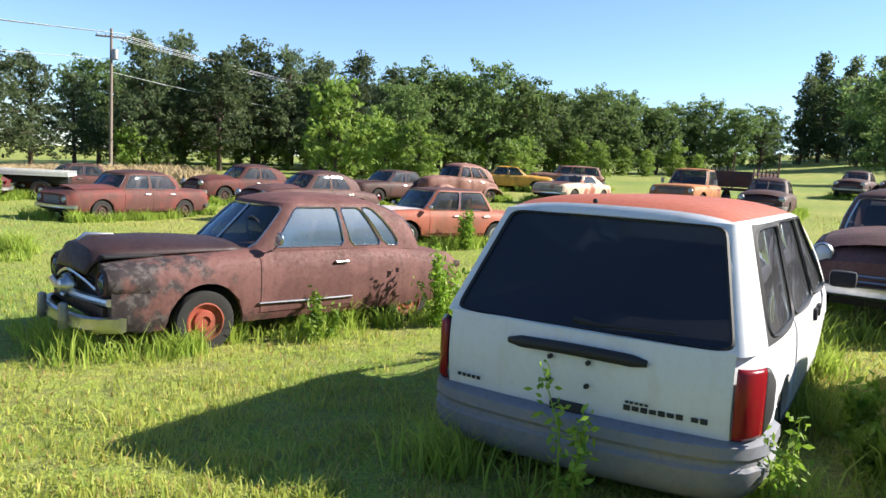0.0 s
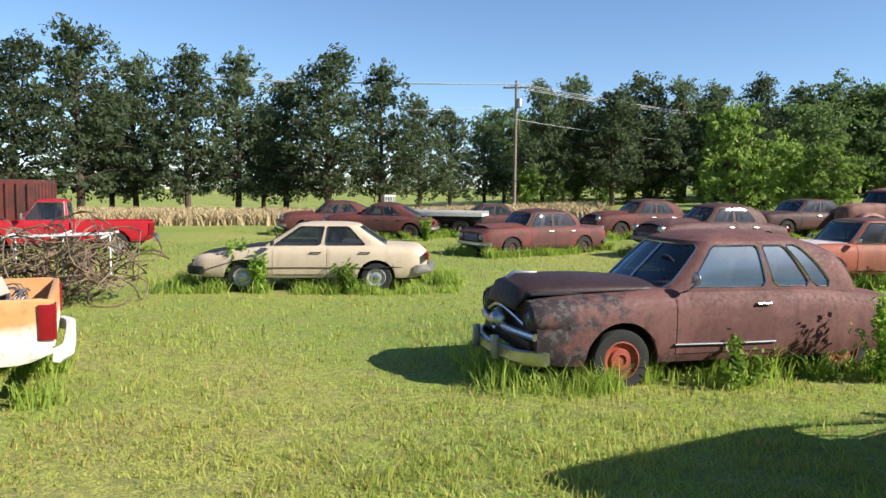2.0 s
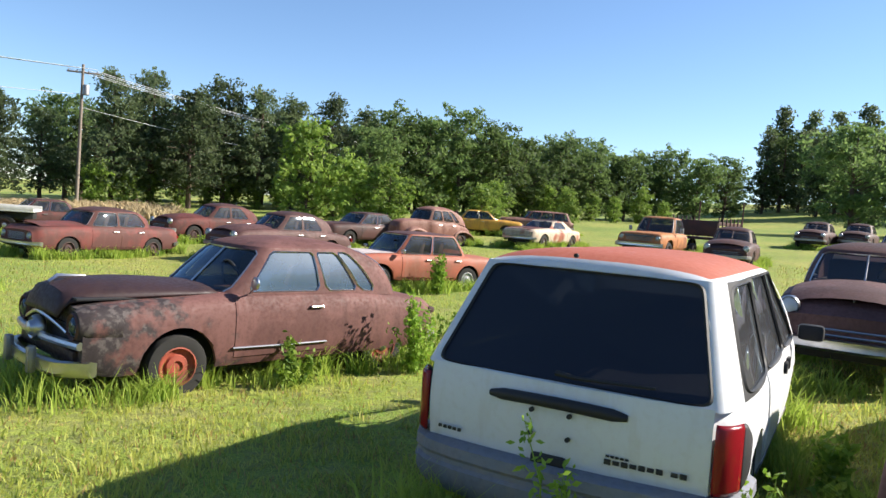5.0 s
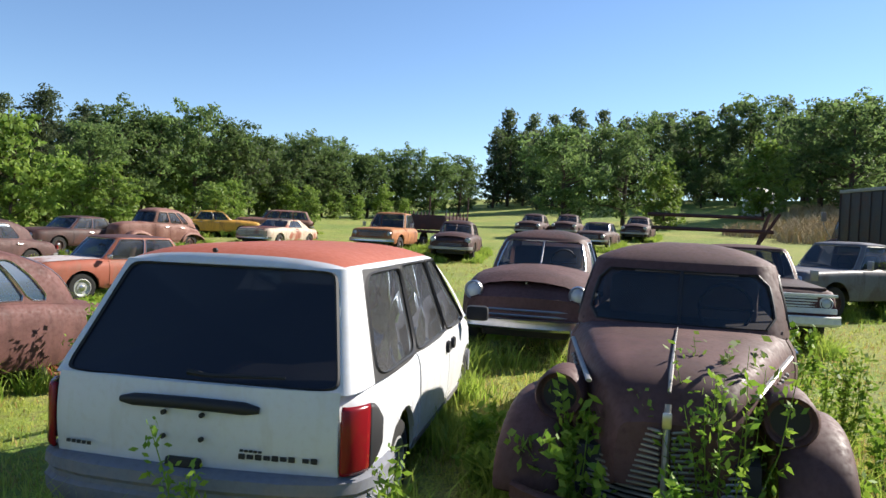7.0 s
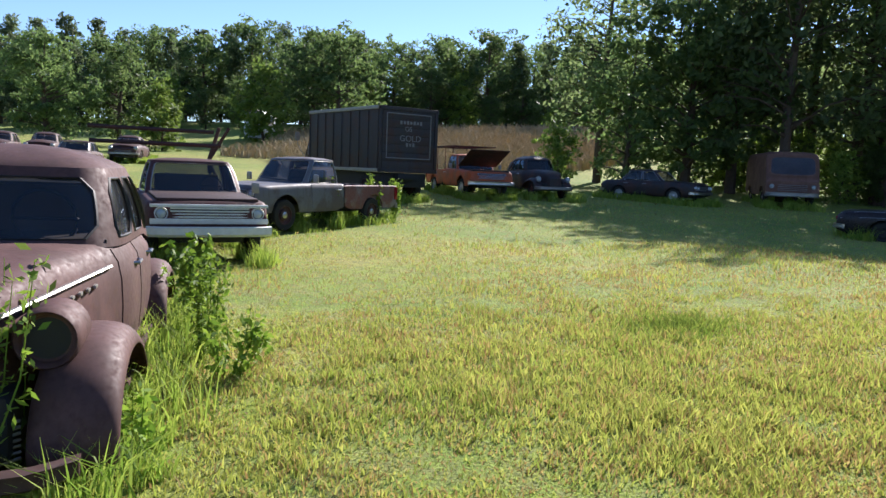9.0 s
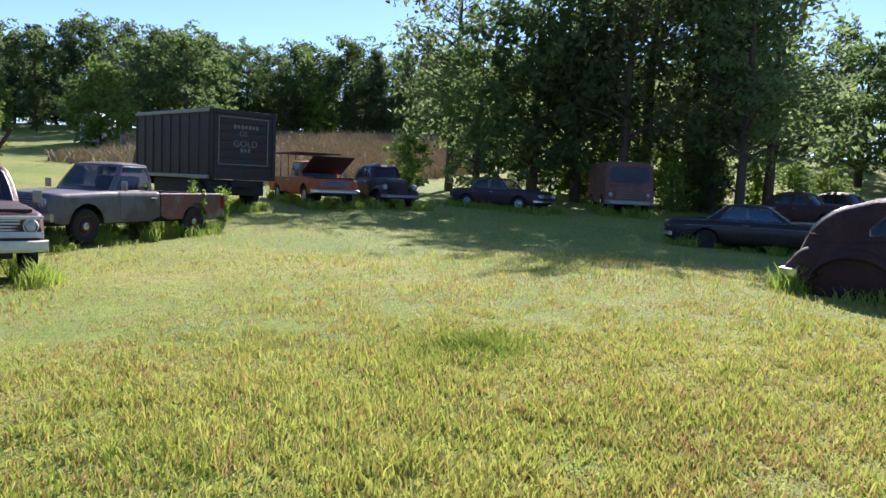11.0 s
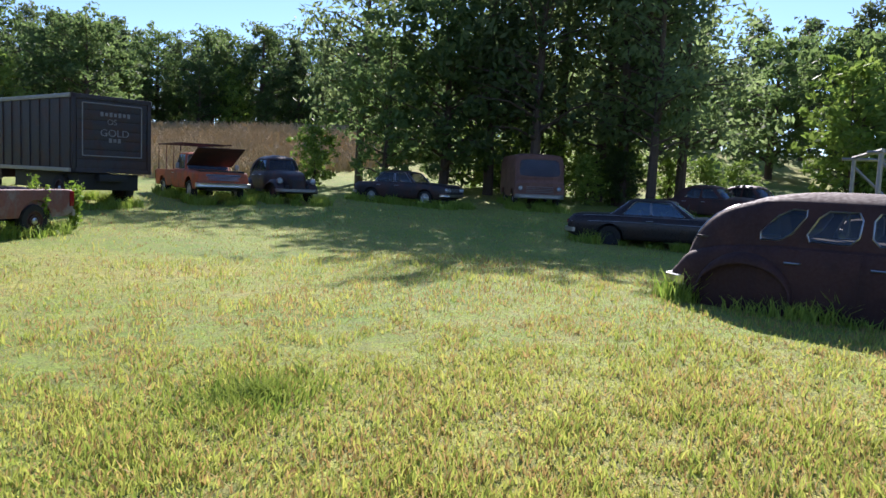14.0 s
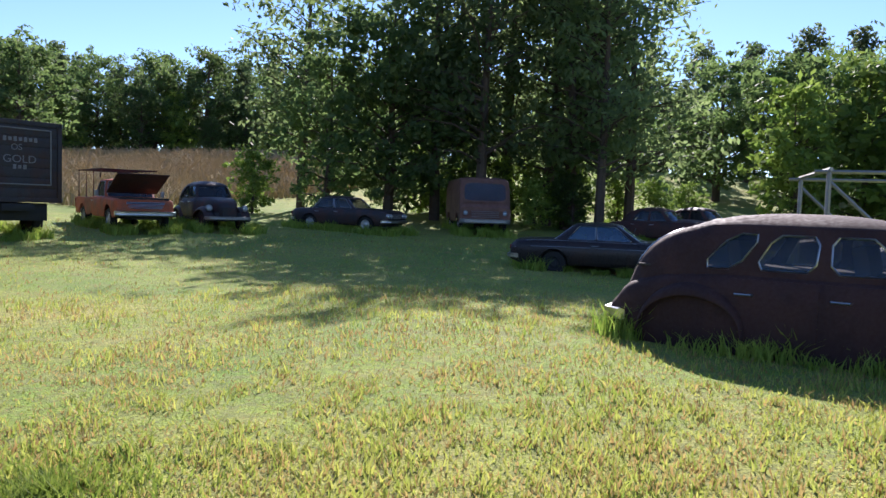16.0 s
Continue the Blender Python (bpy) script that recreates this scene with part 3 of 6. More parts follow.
# ---- ground ----
def ground():
    xs = np.concatenate([np.linspace(-900, -80, 12), np.linspace(-70, 130, 101), np.linspace(145, 900, 12)])
    ys = np.concatenate([np.linspace(-900, -60, 12), np.linspace(-50, 130, 91), np.linspace(145, 900, 12)])
    X, Y = np.meshgrid(xs, ys, indexing="ij")
    Z = land(X, Y)
    n, k = X.shape
    v = np.stack([X, Y, Z], -1).reshape(-1, 3)
    i = np.arange(n * k).reshape(n, k)
    f = np.stack([i[:-1, :-1], i[1:, :-1], i[1:, 1:], i[:-1, 1:]], -1).reshape(-1, 4)
    me = bpy.data.meshes.new("ground")
    me.from_pydata(v.tolist(), [], f.tolist())
    me.materials.append(FIELD)
    me.polygons.foreach_set("use_smooth", [True] * len(me.polygons))
    tagged(new("ground", me), "mown summer meadow of green and yellowing grass", "ground", kind="structure")


ground()


# ---- styles ----
def shoebox(paint):
    """A 1950-ish two-door coupe with slab sides."""
    return dict(hw=0.90, top=[(-2.42, 0.80), (-2.3, 0.90), (-1.5, 1.02), (-0.9, 1.06), (0.75, 1.07), (1.3, 1.03), (2.0, 0.99), (2.34, 0.96), (2.42, 0.93)], width=[(-2.42, 0.70), (-2.2, 0.82), (-1.2, 0.9), (1.5, 0.9), (2.3, 0.89), (2.42, 0.85)], sill=0.27, axles=(1.45,), wz=0.31, wr=0.34, arch=0.42,
                paint=paint, rim=RIM_RED, cap=None,
                cabin=dict(a_base=0.88, a_top=0.34, c_top=-0.98, c_base=-1.66, roof=1.67, w_base=0.79, w_top=0.63, cuts=((0.08, 0.50), (0.53, 0.74), (0.745, 0.86)), power=5.5, trim=CHROME, split=True, front_bulge=0.16, rear_bulge=0.26, crown=0.11, arch=0.13, panes=PANE_SKY, front=PANE),
                doors=((-0.42, 0.82),))


def sedan50(paint, **more):
    d = dict(hw=0.90, top=[(-2.45, 0.72), (-2.3, 0.86), (-1.6, 0.96), (-1.0, 0.99), (0.75, 1.0), (1.4, 1.0), (2.05, 0.94), (2.35, 0.82), (2.45, 0.7)], axles=(1.42, -1.42), wz=0.31, wr=0.34, arch=0.41, paint=paint, rim=RUST_DARK, cap=None,
             cabin=dict(a_base=0.86, a_top=0.3, c_top=-1.0, c_base=-1.7, roof=1.6, w_base=0.77, w_top=0.62, cuts=((0.08, 0.42), (0.45, 0.78)), power=4.0, trim=None, split=True, front_bulge=0.12, rear_bulge=0.18, crown=0.13, arch=0.12),
             doors=((-0.22, 0.8), (-1.15, -0.26)), hood=(0.95, 2.3), hood_crown=0.08, lamps=((0.68, 0.78, 0.1),), lamp_back=0.03, grille=(0.55, 0.44, 0.66, 4, STEEL, False), front_bumper=(0.46, 0.14, STEEL), rear_bumper=(0.46, 0.14, STEEL), tails=(0.72, 0.72, 0.1, 0.12))
    if paint in (RUST_BROWN, RUST_RED):
        d["roof_paint"] = RUST_DARK
    d.update(more)
    return d


def sedan60(paint, **more):
    """A boxy three-box saloon of the late fifties to the seventies."""
    d = dict(hw=0.86, top=[(-2.3, 0.78), (-2.2, 0.88), (-1.3, 0.92), (0.7, 0.93), (1.3, 0.92), (2.2, 0.86), (2.3, 0.74)], axles=(1.35, -1.3), wz=0.30, wr=0.32, arch=0.38, paint=paint, rim=RIM_STEEL,
             cabin=dict(a_base=0.8, a_top=0.28, c_top=-0.95, c_base=-1.35, roof=1.42, w_base=0.74, w_top=0.62, cuts=((0.06, 0.46), (0.49, 0.93)), power=7.0, trim=CHROME, front_bulge=0.08, rear_bulge=0.08, crown=0.06, inset=0.03),
             doors=((-0.2, 0.75), (-1.1, -0.24)), hood=(0.88, 2.24), lamps=((0.62, 0.66, 0.085),), lamp_back=-0.01, grille=(0.48, 0.52, 0.74, 6, STEEL, False), front_bumper=(0.44, 0.12, CHROME), rear_bumper=(0.46, 0.12, CHROME), tails=(0.7, 0.68, 0.14, 0.1))
    if paint in (RUST_BROWN, RUST_RED):
        d["roof_paint"] = RUST_DARK
    d.update(more)
    return d


def old40(paint, **more):
    """A late-thirties or forties saloon: high rounded cabin and narrow hood; its fenders are added."""
    d = dict(hw=0.80, top=[(-2.3, 0.62), (-2.1, 0.85), (-1.6, 1.02), (-1.0, 1.12), (0.6, 1.17), (1.3, 1.15), (1.85, 1.07), (2.1, 0.96), (2.18, 0.74)],
             width=[(-2.3, 0.5), (-1.9, 0.68), (-1.0, 0.8), (0.4, 0.79), (0.8, 0.66), (1.6, 0.49), (2.05, 0.35), (2.18, 0.22)], sill=0.36, axles=(), paint=paint,
             cabin=dict(a_base=0.66, a_top=0.34, c_top=-1.0, c_base=-1.85, roof=1.78, w_base=0.72, w_top=0.60, cuts=((0.05, 0.34), (0.37, 0.64), (0.67, 0.80)), power=4.2, trim=BLACK, split=True, front_bulge=0.09, rear_bulge=0.25, crown=0.15, arch=0.16, solid_rear=0.14, inset=0.045),
             doors=((-0.15, 0.55), (-1.0, -0.2)))
    d.update(more)
    return d


def fender(car, x, y, r, w, z, material, tail=0.5, nose=0.16, name="fender"):
    """A round pontoon mudguard over a wheel, running down behind it."""
    bm = bmesh.new()
    rows = []
    for i in range(17):
        t = i / 16
        a = math.pi * (1.08 * t - 0.04)
        cx = x + (r + nose * (a < math.pi / 2)) * math.cos(a) - (tail * max(0, t - 0.5) * 2) * 1.0
        cz = z + (r + 0.02) * math.sin(a)
        row = []
        for k in range(9):
            b = math.pi * k / 8
            yy = y + w * -math.cos(b)
            q = 1 - 0.30 * (1 - math.sin(b)) ** 1.3
            row.append(bm.verts.new((x + (cx - x) * (0.72 + 0.28 * q), yy, z + (cz - z) * q if cz > z else cz)))
        rows.append(row)
    for a, b in zip(rows, rows[1:]):
        for k in range(8):
            bm.faces.new((a[k], a[k + 1], b[k + 1], b[k]))
    o = part(name, bm, material, car)
    md = o.modifiers.new("sheet", "SOLIDIFY")
    md.thickness = 0.015
    sub = o.modifiers.new("round", "SUBSURF")
    sub.levels = sub.render_levels = 1
    return o


def add_fenders(car, paint, fx=1.45, rx=-1.4, hw=0.66, rim=RUST_DARK):
    for sd in (1, -1):
        fender(car, fx, sd * hw, 0.46, 0.2, 0.36, paint, 0.55)
        fender(car, rx, sd * (hw + 0.04), 0.44, 0.18, 0.36, paint, 0.5)
        for a in (fx, rx):
            wheel(car, a, sd * (hw + 0.02), 0.33, 0.35, rim, cap=None)
    box("running_board", (0, hw, 0.34), (1.9, 0.22, 0.04), paint, car)
    box("running_board", (0, -hw, 0.34), (1.9, 0.22, 0.04), paint, car)


def pickup(name, x, y, turn, label, paint, bed_paint=None, roof_paint=None, era="square", group="old trucks in the field", lean=0.0, hood_open=False, lamps=0.085, rim=RIM_STEEL, white=None, z=0.0, bed=True, hood_paint=None, open_bed=None):
    car = thing(name, x, y, turn, label, "pickup truck", group, z, lean)
    hw = 0.98
    sec = SECTION if era == "round" else [(0.97, 0.0), (0.99, 0.1), (1.0, 0.3), (1.0, 0.5), (0.99, 0.8), (0.975, 0.9), (0.95, 0.96), (0.9, 0.995), (0.6, 1.01), (0.3, 1.02), (0.0, 1.02)]
    sh = Shell([(-0.42, 1.1), (0.8, 1.1), (1.1, 1.1), (2.45, 1.04), (2.55, 0.98), (2.6, 0.8)], [(-0.42, hw), (2.3, hw), (2.6, hw * 0.93)], 0.42, [(1.68, 0.38, 0.46)], 0, sec, 0.05)
    sh.build(paint, car)
    under(car, 5.0, 0.55, 0.36, 0.6)
    greenhouse(car, sh, 0.95, 0.5, -0.32, -0.4, 1.74 if era == "square" else 1.78, 0.85, 0.7, ((0.06, 0.94),), paint, roof_paint, power=7, trim=STEEL, crown=0.06, inset=0.04, front_bulge=0.06, rear_bulge=0.02)
    for sd in (1, -1):
        sh.patch("door", -0.36, 0.8, 1, 6, sd, paint, car)
        handle(car, -0.2, sd * hw, 0.95)
        bm = bmesh.new()
        add_box(bm, (0.82, sd * (hw + 0.13), 1.22), (0.06, 0.14, 0.2), None, 0.02)
        part("mirror", bm, STEEL, car)
        for a in (1.68, -1.67):
            wheel(car, a, sd * (hw - 0.14), 0.36, 0.37, rim, 0.22)
        if lamps:
            headlight(car, 2.6, sd * 0.76, 0.84, lamps, white or CHROME)
    if bed:
        bp = bed_paint or paint
        bs = Shell([(-2.75, 1.04), (-2.7, 1.06), (-0.5, 1.06), (-0.46, 1.04)], [(-2.75, hw * 0.985), (-2.6, hw), (-0.46, hw)], 0.44, [(-1.67, 0.38, 0.45)], 0,
                   [(0.97, 0.0), (0.99, 0.1), (1.0, 0.3), (1.0, 0.5), (0.995, 0.8), (0.99, 0.9), (0.985, 0.97), (0.965, 1.0), (0.91, 1.0)], 0.03)
        xs = sorted(set(np.linspace(-2.75, -0.46, 24)) | set(-1.67 + 0.45 * np.cos(np.linspace(0.02, 3.12, 17))))
        for sd in (1, -1):
            bm = bmesh.new()
            rows = [[bm.verts.new(bs.at(q, k, sd)) for k in range(9)] + [bm.verts.new((q, sd * hw * 0.9, 0.6))] for q in xs]
            for a, b in zip(rows, rows[1:]):
                for k in range(9):
                    bm.faces.new((a[k], a[k + 1], b[k + 1], b[k]))
            part("bed_side", bm, bp, car)
        box("tailgate", (-2.74, 0, 0.82), (0.06, 2 * hw * 0.93, 0.46), bp, car, bevel=0.015)
        box("bed_front", (-0.47, 0, 0.82), (0.05, 2 * hw * 0.93, 0.46), bp, car)
        box("bed_floor", (-1.6, 0, 0.62), (2.2, 2 * hw * 0.9, 0.04), RUST_DARK, car)
        for sd in (1, -1):
            box("tail_light", (-2.765, sd * 0.9, 0.84), (0.05, 0.13, 0.34), RED_LENS, car)
            box("tail_light", (-2.70, sd * 0.985, 0.84), (0.13, 0.02, 0.34), RED_LENS, car)
        bumper(car, -2.88, 0.95, 0.52, 0.16, 0.02, white or STEEL, wrap=0.12)
    bumper(car, 2.74, 0.99, 0.56, 0.17, 0.05, white or CHROME, wrap=0.2)
    slat_row(car, 2.615, 0.62, 0.72, 0.95, 5, white or STEEL, curve=0.03)
    if hood_open:
        h = box("hood", (1.7, 0, 1.56), (1.5, 1.7, 0.04), RUST_DARK, car, rot=pose(0, 0, 0, 0, -25, 0), bevel=0.015)
        box("engine_bay", (1.75, 0, 1.04), (1.45, 1.6, 0.1), BLACK, car)
    elif hood_paint:
        box("hood", (1.7, 0, 1.09), (1.45, 1.62, 0.05), hood_paint, car, rot=pose(0, 0, 0, 0, 2.2, 0), bevel=0.02)
    return car



# ---- the near cars ----
def coupe_paint():
    """The coupe's brown rust, with blackened and bare metal patches on the front fenders."""
    m = rusty("coupe_rust", (0.14, 0.062, 0.054), (0.10, 0.042, 0.036), 0.5, 0.7, (0.035, 0.018, 0.016))
    n, l = m.node_tree.nodes, m.node_tree.links
    b = n["Principled BSDF"]
    old = b.inputs["Base Color"].links[0].from_socket
    tc, sx = n.new("ShaderNodeTexCoord"), n.new("ShaderNodeSeparateXYZ")
    l.new(tc.outputs["Object"], sx.inputs[0])
    ad = n.new("ShaderNodeMath")
    ad.operation = "MULTIPLY_ADD"
    ad.inputs[1].default_value = 0.16
    l.new(sx.outputs[0], ad.inputs[0])
    l.new(noise_node(n, l, 4.5, 6), ad.inputs[2])
    burnt = ramp(n, l, ad.outputs[0], [(0.71, (0, 0, 0)), (0.85, (0.92, 0.92, 0.92))])
    bare = mix(n, l, ramp(n, l, noise_node(n, l, 11, 5), [(0.5, (0, 0, 0)), (0.62, (1, 1, 1))]), (0.02, 0.018, 0.02), (0.085, 0.075, 0.072))
    l.new(mix(n, l, burnt, old, bare), b.inputs["Base Color"])
    return m


def near_coupe():
    s_paint = coupe_paint()
    car, sh = basic_car("coupe", -3.3, 9.0, 232, "brown rusted fifties two-door coupe with chrome bumper sunk in grass", shoebox(s_paint))
    dark = rusty("dark_hood_rust", (0.034, 0.018, 0.019), (0.026, 0.014, 0.015), 0.5, 0.5)
    # bulging hood with a rolled nose, standing a little open over the fenders
    bm = bmesh.new()
    rows = []
    for x in [0.94, 1.1, 1.4, 1.7, 2.0, 2.2, 2.34, 2.43, 2.49, 2.52, 2.53]:
        wide = float(np.interp(x, [0.94, 1.6, 2.2, 2.45, 2.53], [0.67, 0.64, 0.57, 0.52, 0.46]))
        edge = float(np.interp(x, [0.94, 1.5, 2.2, 2.43, 2.5, 2.53], [1.04, 1.03, 1.0, 0.96, 0.89, 0.81]))
        high = float(np.interp(x, [0.94, 1.6, 2.2, 2.43, 2.5, 2.53], [0.07, 0.135, 0.155, 0.13, 0.09, 0.03]))
        rows.append([bm.verts.new((x + 0.05 * (1 - v * v) * (x - 0.94) / 1.6, v * wide, edge + 0.015 + high * (1 - abs(v) ** 2.4) ** 0.8)) for v in np.linspace(-1, 1, 17)])
    for a, b in zip(rows, rows[1:]):
        for k in range(16):
            bm.faces.new((a[k], a[k + 1], b[k + 1], b[k]))
    hood = part("hood", bm, dark, car, "dark rusted hood standing slightly open")
    md = hood.modifiers.new("sheet", "SOLIDIFY")
    md.thickness, md.offset = 0.03, -1
    # black slab painted in as the shade of the gap under the hood
    box("hood_gap", (1.7, 0, 1.01), (1.4, 1.2, 0.03), BLACK, car)
    for sd in (1, -1):
        # rounded fender tip that carries the lamp
        lathe("fender_tip", [(0.215, -0.36), (0.205, -0.16), (0.185, -0.04), (0.155, 0.03), (0.14, 0.035)], dark if sd < 0 else s_paint, car, at=(2.42, sd * 0.70, 0.765), axis="X", n=24, closed=False)
        headlight(car, 2.46, sd * 0.70, 0.765, 0.115, RUST_BROWN, PANE, 0.1)
        wheel(car, -1.42, sd * 0.74, 0.31, 0.34, RIM_RED)
    bumper(car, 2.64, 0.88, 0.37, 0.16, 0.14, CHROME, wrap=0.3)
    for sd in (1, -1):
        box("bumper_guard", (2.70, sd * 0.34, 0.41), (0.09, 0.09, 0.27), STEEL, car, bevel=0.035)
    g = new("grille")
    g.parent = car
    box("grille_back", (2.40, 0, 0.64), (0.08, 1.45, 0.26), BLACK, g)
    box("lower_pan", (2.42, 0, 0.48), (0.10, 1.5, 0.12), dark, g, bevel=0.03)
    pipe("grille_bar", [(2.54 - 0.1 * v * v, 0.86 * v, 0.60) for v in np.linspace(-1, 1, 13)], 0.042, CHROME, g, sides=8)
    lathe("spinner", [(0.13, -0.06), (0.135, 0.0), (0.11, 0.045), (0.085, 0.03), (0.065, 0.075), (0.01, 0.10)], CHROME, g, at=(2.56, 0, 0.66), axis="X")
    pipe("grille_brow", [(2.54 - 0.08 * abs(v), 0.58 * v, 0.83 - 0.14 * abs(v) ** 1.4) for v in np.linspace(-1, 1, 15)], 0.022, CHROME, g, sides=8)
    pipe("trim_strip", [(0.85, 0.905, 0.47), (0.1, 0.905, 0.46), (-0.42, 0.905, 0.46)], 0.02, CHROME, car, squash=0.6)
    pipe("hood_ornament", [(2.46, 0, 1.12), (2.38, 0, 1.18), (2.1, 0, 1.18)], [0.02, 0.03, 0.01], CHROME, car)
    # mirror on the near door
    m = new("mirror")
    m.parent = car
    pipe("mirror_arm", [(0.62, 0.80, 1.05), (0.64, 0.92, 1.12)], 0.01, CHROME, m)
    lathe("mirror_head", [(0.01, -0.02), (0.07, -0.015), (0.075, 0.0), (0.06, 0.015), (0.01, 0.02)], CHROME, m, at=(0.64, 0.94, 1.18), axis="X", n=16)
    for sd in (1, -1):
        box("tail_light", (-2.36, sd * 0.72, 0.74), (0.12, 0.09, 0.09), RUST_DARK, car, bevel=0.03)
    bumper(car, -2.55, 0.86, 0.4, 0.14, 0.1, STEEL)


near_coupe()

VAN_WHITE = rusty("white_van_paint", (0.60, 0.61, 0.63), (0.55, 0.54, 0.52), 0.16, 0.4, (0.5, 0.47, 0.42))
VAN_ROOF = rusty("peeling_red_roof", (0.66, 0.60, 0.55), (0.36, 0.10, 0.055), 0.95, 0.6, (0.24, 0.07, 0.04))
VAN_GREY = rusty("grey_bumper_plastic", (0.17, 0.18, 0.21), (0.22, 0.20, 0.19), 0.4, 0.7, (0.10, 0.10, 0.11))


def van_text(body, size, at, parent, material, car_turn, squash=1.0):
    cu = bpy.data.curves.new("lettering", "FONT")
    cu.body, cu.size, cu.extrude = body, size, 0.004
    tmp = bpy.data.objects.new("lettering", cu)
    scene.collection.objects.link(tmp)
    me = bpy.data.meshes.new_from_object(tmp.evaluated_get(bpy.context.evaluated_depsgraph_get()))
    bpy.data.objects.remove(tmp)
    me.materials.clear()
    me.materials.append(material)
    o = new("lettering", me)
    o.parent = parent
    o.matrix_local = Matrix.Translation(at) @ car_turn @ Matrix.Diagonal((squash, 1, 1, 1))
    return o


def van():
    car = thing("minivan", 1.2, 6.68, 67.0, "white minivan with a peeling red roof, tinted glass and grey bumper", "minivan", z=-0.05)
    car.scale = (1.05, 1.06, 1.05)
    hw = 0.96
    sec = [(0.95, 0.0), (0.975, 0.1), (0.99, 0.25), (1.0, 0.5), (0.995, 0.7), (0.985, 0.85), (0.965, 0.94), (0.93, 0.985), (0.88, 1.0), (0.4, 1.0), (0.0, 1.0)]
    sh = Shell([(-2.36, 0.985), (-2.3, 0.99), (1.0, 1.01), (1.6, 0.96), (2.2, 0.80), (2.36, 0.62)], [(-2.36, 0.80), (-2.3, 0.88), (-2.15, 0.935), (-1.9, hw), (1.6, hw), (2.36, 0.72)], 0.30, [(1.45, 0.30, 0.40), (-1.40, 0.30, 0.40)], 0, sec, 0.06)
    sh.build(VAN_WHITE, car)
    under(car, 4.2, 0.6, 0.25, 0.6)
    # upper body: windscreen, sides with three windows each, sloping tailgate
    bm = bmesh.new()
    RZ, wt, wb = 1.66, 0.74, 0.925
    rims = []
    fb = [(1.45, wb * 0.93, 0.97), (1.45, -wb * 0.93, 0.97), (0.42, -wt, RZ - 0.05), (0.42, wt, RZ - 0.05)]
    rims.append(("windshield", window_cell(bm, fb, 0.05, 7, (0.16, 0, 0.02), (-0.02, 0, 0)), PANE))
    part("windshield_surround", bm, VAN_WHITE, car)
    bm = bmesh.new()
    rb = [(-2.37, -0.83, 0.97), (-2.37, 0.83, 0.97), (-1.97, 0.655, RZ - 0.045), (-1.97, -0.655, RZ - 0.045)]
    rims.append(("rear_window", window_cell(bm, rb, 0.022, 18, (-0.06, 0, 0), (0.008, 0, 0)), PANE_DARK))
    for sd in (1, -1):
        lo = lambda x: Vector((x, sd * wb, 0.985))
        hi = lambda x: Vector((x, sd * wt, RZ - 0.05))
        segs = [((-2.08, -0.95), (-1.80, -0.85), True), ((-0.95, 0.28), (-0.85, 0.05), True), ((0.28, 1.3), (0.05, 0.40), True), ((1.3, 1.45), (0.40, 0.42), False)]
        for (b0, b1), (t0, t1), win in segs:
            q = [lo(b0), lo(b1), hi(t1), hi(t0)]
            if win:
                band = bmesh.new()
                rims.append(("side_window", window_cell(band, q, 0.016 if b0 > -2 else 0.03, 16 if b0 > -2 else 7, (0, sd * 0.05, 0), (0, -sd * 0.012, 0)), PANE_VAN))
                part("window_surround", band, BLACK, car, "black surround of a side window")
            else:
                post = bmesh.new()
                g = [[post.verts.new(q[0].lerp(q[1], s).lerp(q[3].lerp(q[2], s), t) + Vector((0, sd * 0.05 * math.sin(math.pi * t) * 0.6, 0))) for t in np.linspace(0, 1, 6)] for s in (0, 0.5, 1)]
                for a, b in zip(g, g[1:]):
                    for k in range(5):
                        post.faces.new((a[k], a[k + 1], b[k + 1], b[k]))
                part("pillar", post, VAN_WHITE, car)
        # rounded rear corner pillar between tailgate glass and side glass
        g = []
        for t in np.linspace(0, 1, 9):
            p, q = Vector(rb[1]).lerp(Vector(rb[2]), t), lo(-2.08).lerp(hi(-1.80), t)
            row = []
            for a in np.linspace(0, math.pi / 2, 9):
                row.append(bm.verts.new((p.x + (q.x - p.x) * (1 - math.cos(a)), sd * (p.y + (abs(q.y) - p.y) * math.sin(a)), p.z + (q.z - p.z) * math.sin(a) ** 2 + 0.0)))
            g.append(row)
        for a, b in zip(g, g[1:]):
            for k in range(8):
                bm.faces.new((a[k], a[k + 1], b[k + 1], b[k]))
    bmesh.ops.remove_doubles(bm, verts=bm.verts[:], dist=0.012)
    part("upper_body", bm, VAN_WHITE, car)
    for n_, (rim, deep), m in rims:
        pane(n_, deep, m, car)
        rim_trim("window_seal", rim, 0.012, BLACK, car)
    top, edge = bmesh.new(), bmesh.new()
    us, vs_ = [0.5 - 0.5 * math.cos(math.pi * k / 20) for k in range(21)], [math.sin(math.pi / 2 * k) for k in np.linspace(-1, 1, 21)]

    def roof_at(u, v):
        half = 0.655 + 0.085 * min(1.0, u * 9) ** 0.6
        dome = max(0.0, 1 - abs(v) ** 3) ** 0.75 * max(0.0, 1 - abs(2 * u - 1) ** 8) ** 0.6
        x = -1.97 + 2.39 * u
        return x + 0.10 * (1 - v * v) * max(0, u * 3 - 2) - 0.04 * (1 - v * v) * max(0, 1 - 4 * u), v * (half + 0.012), RZ - 0.052 + 0.12 * dome
    for i in range(20):
        for k in range(20):
            b = edge if us[i + 1] < 0.045 or abs(vs_[k] + vs_[k + 1]) > 1.9 else top
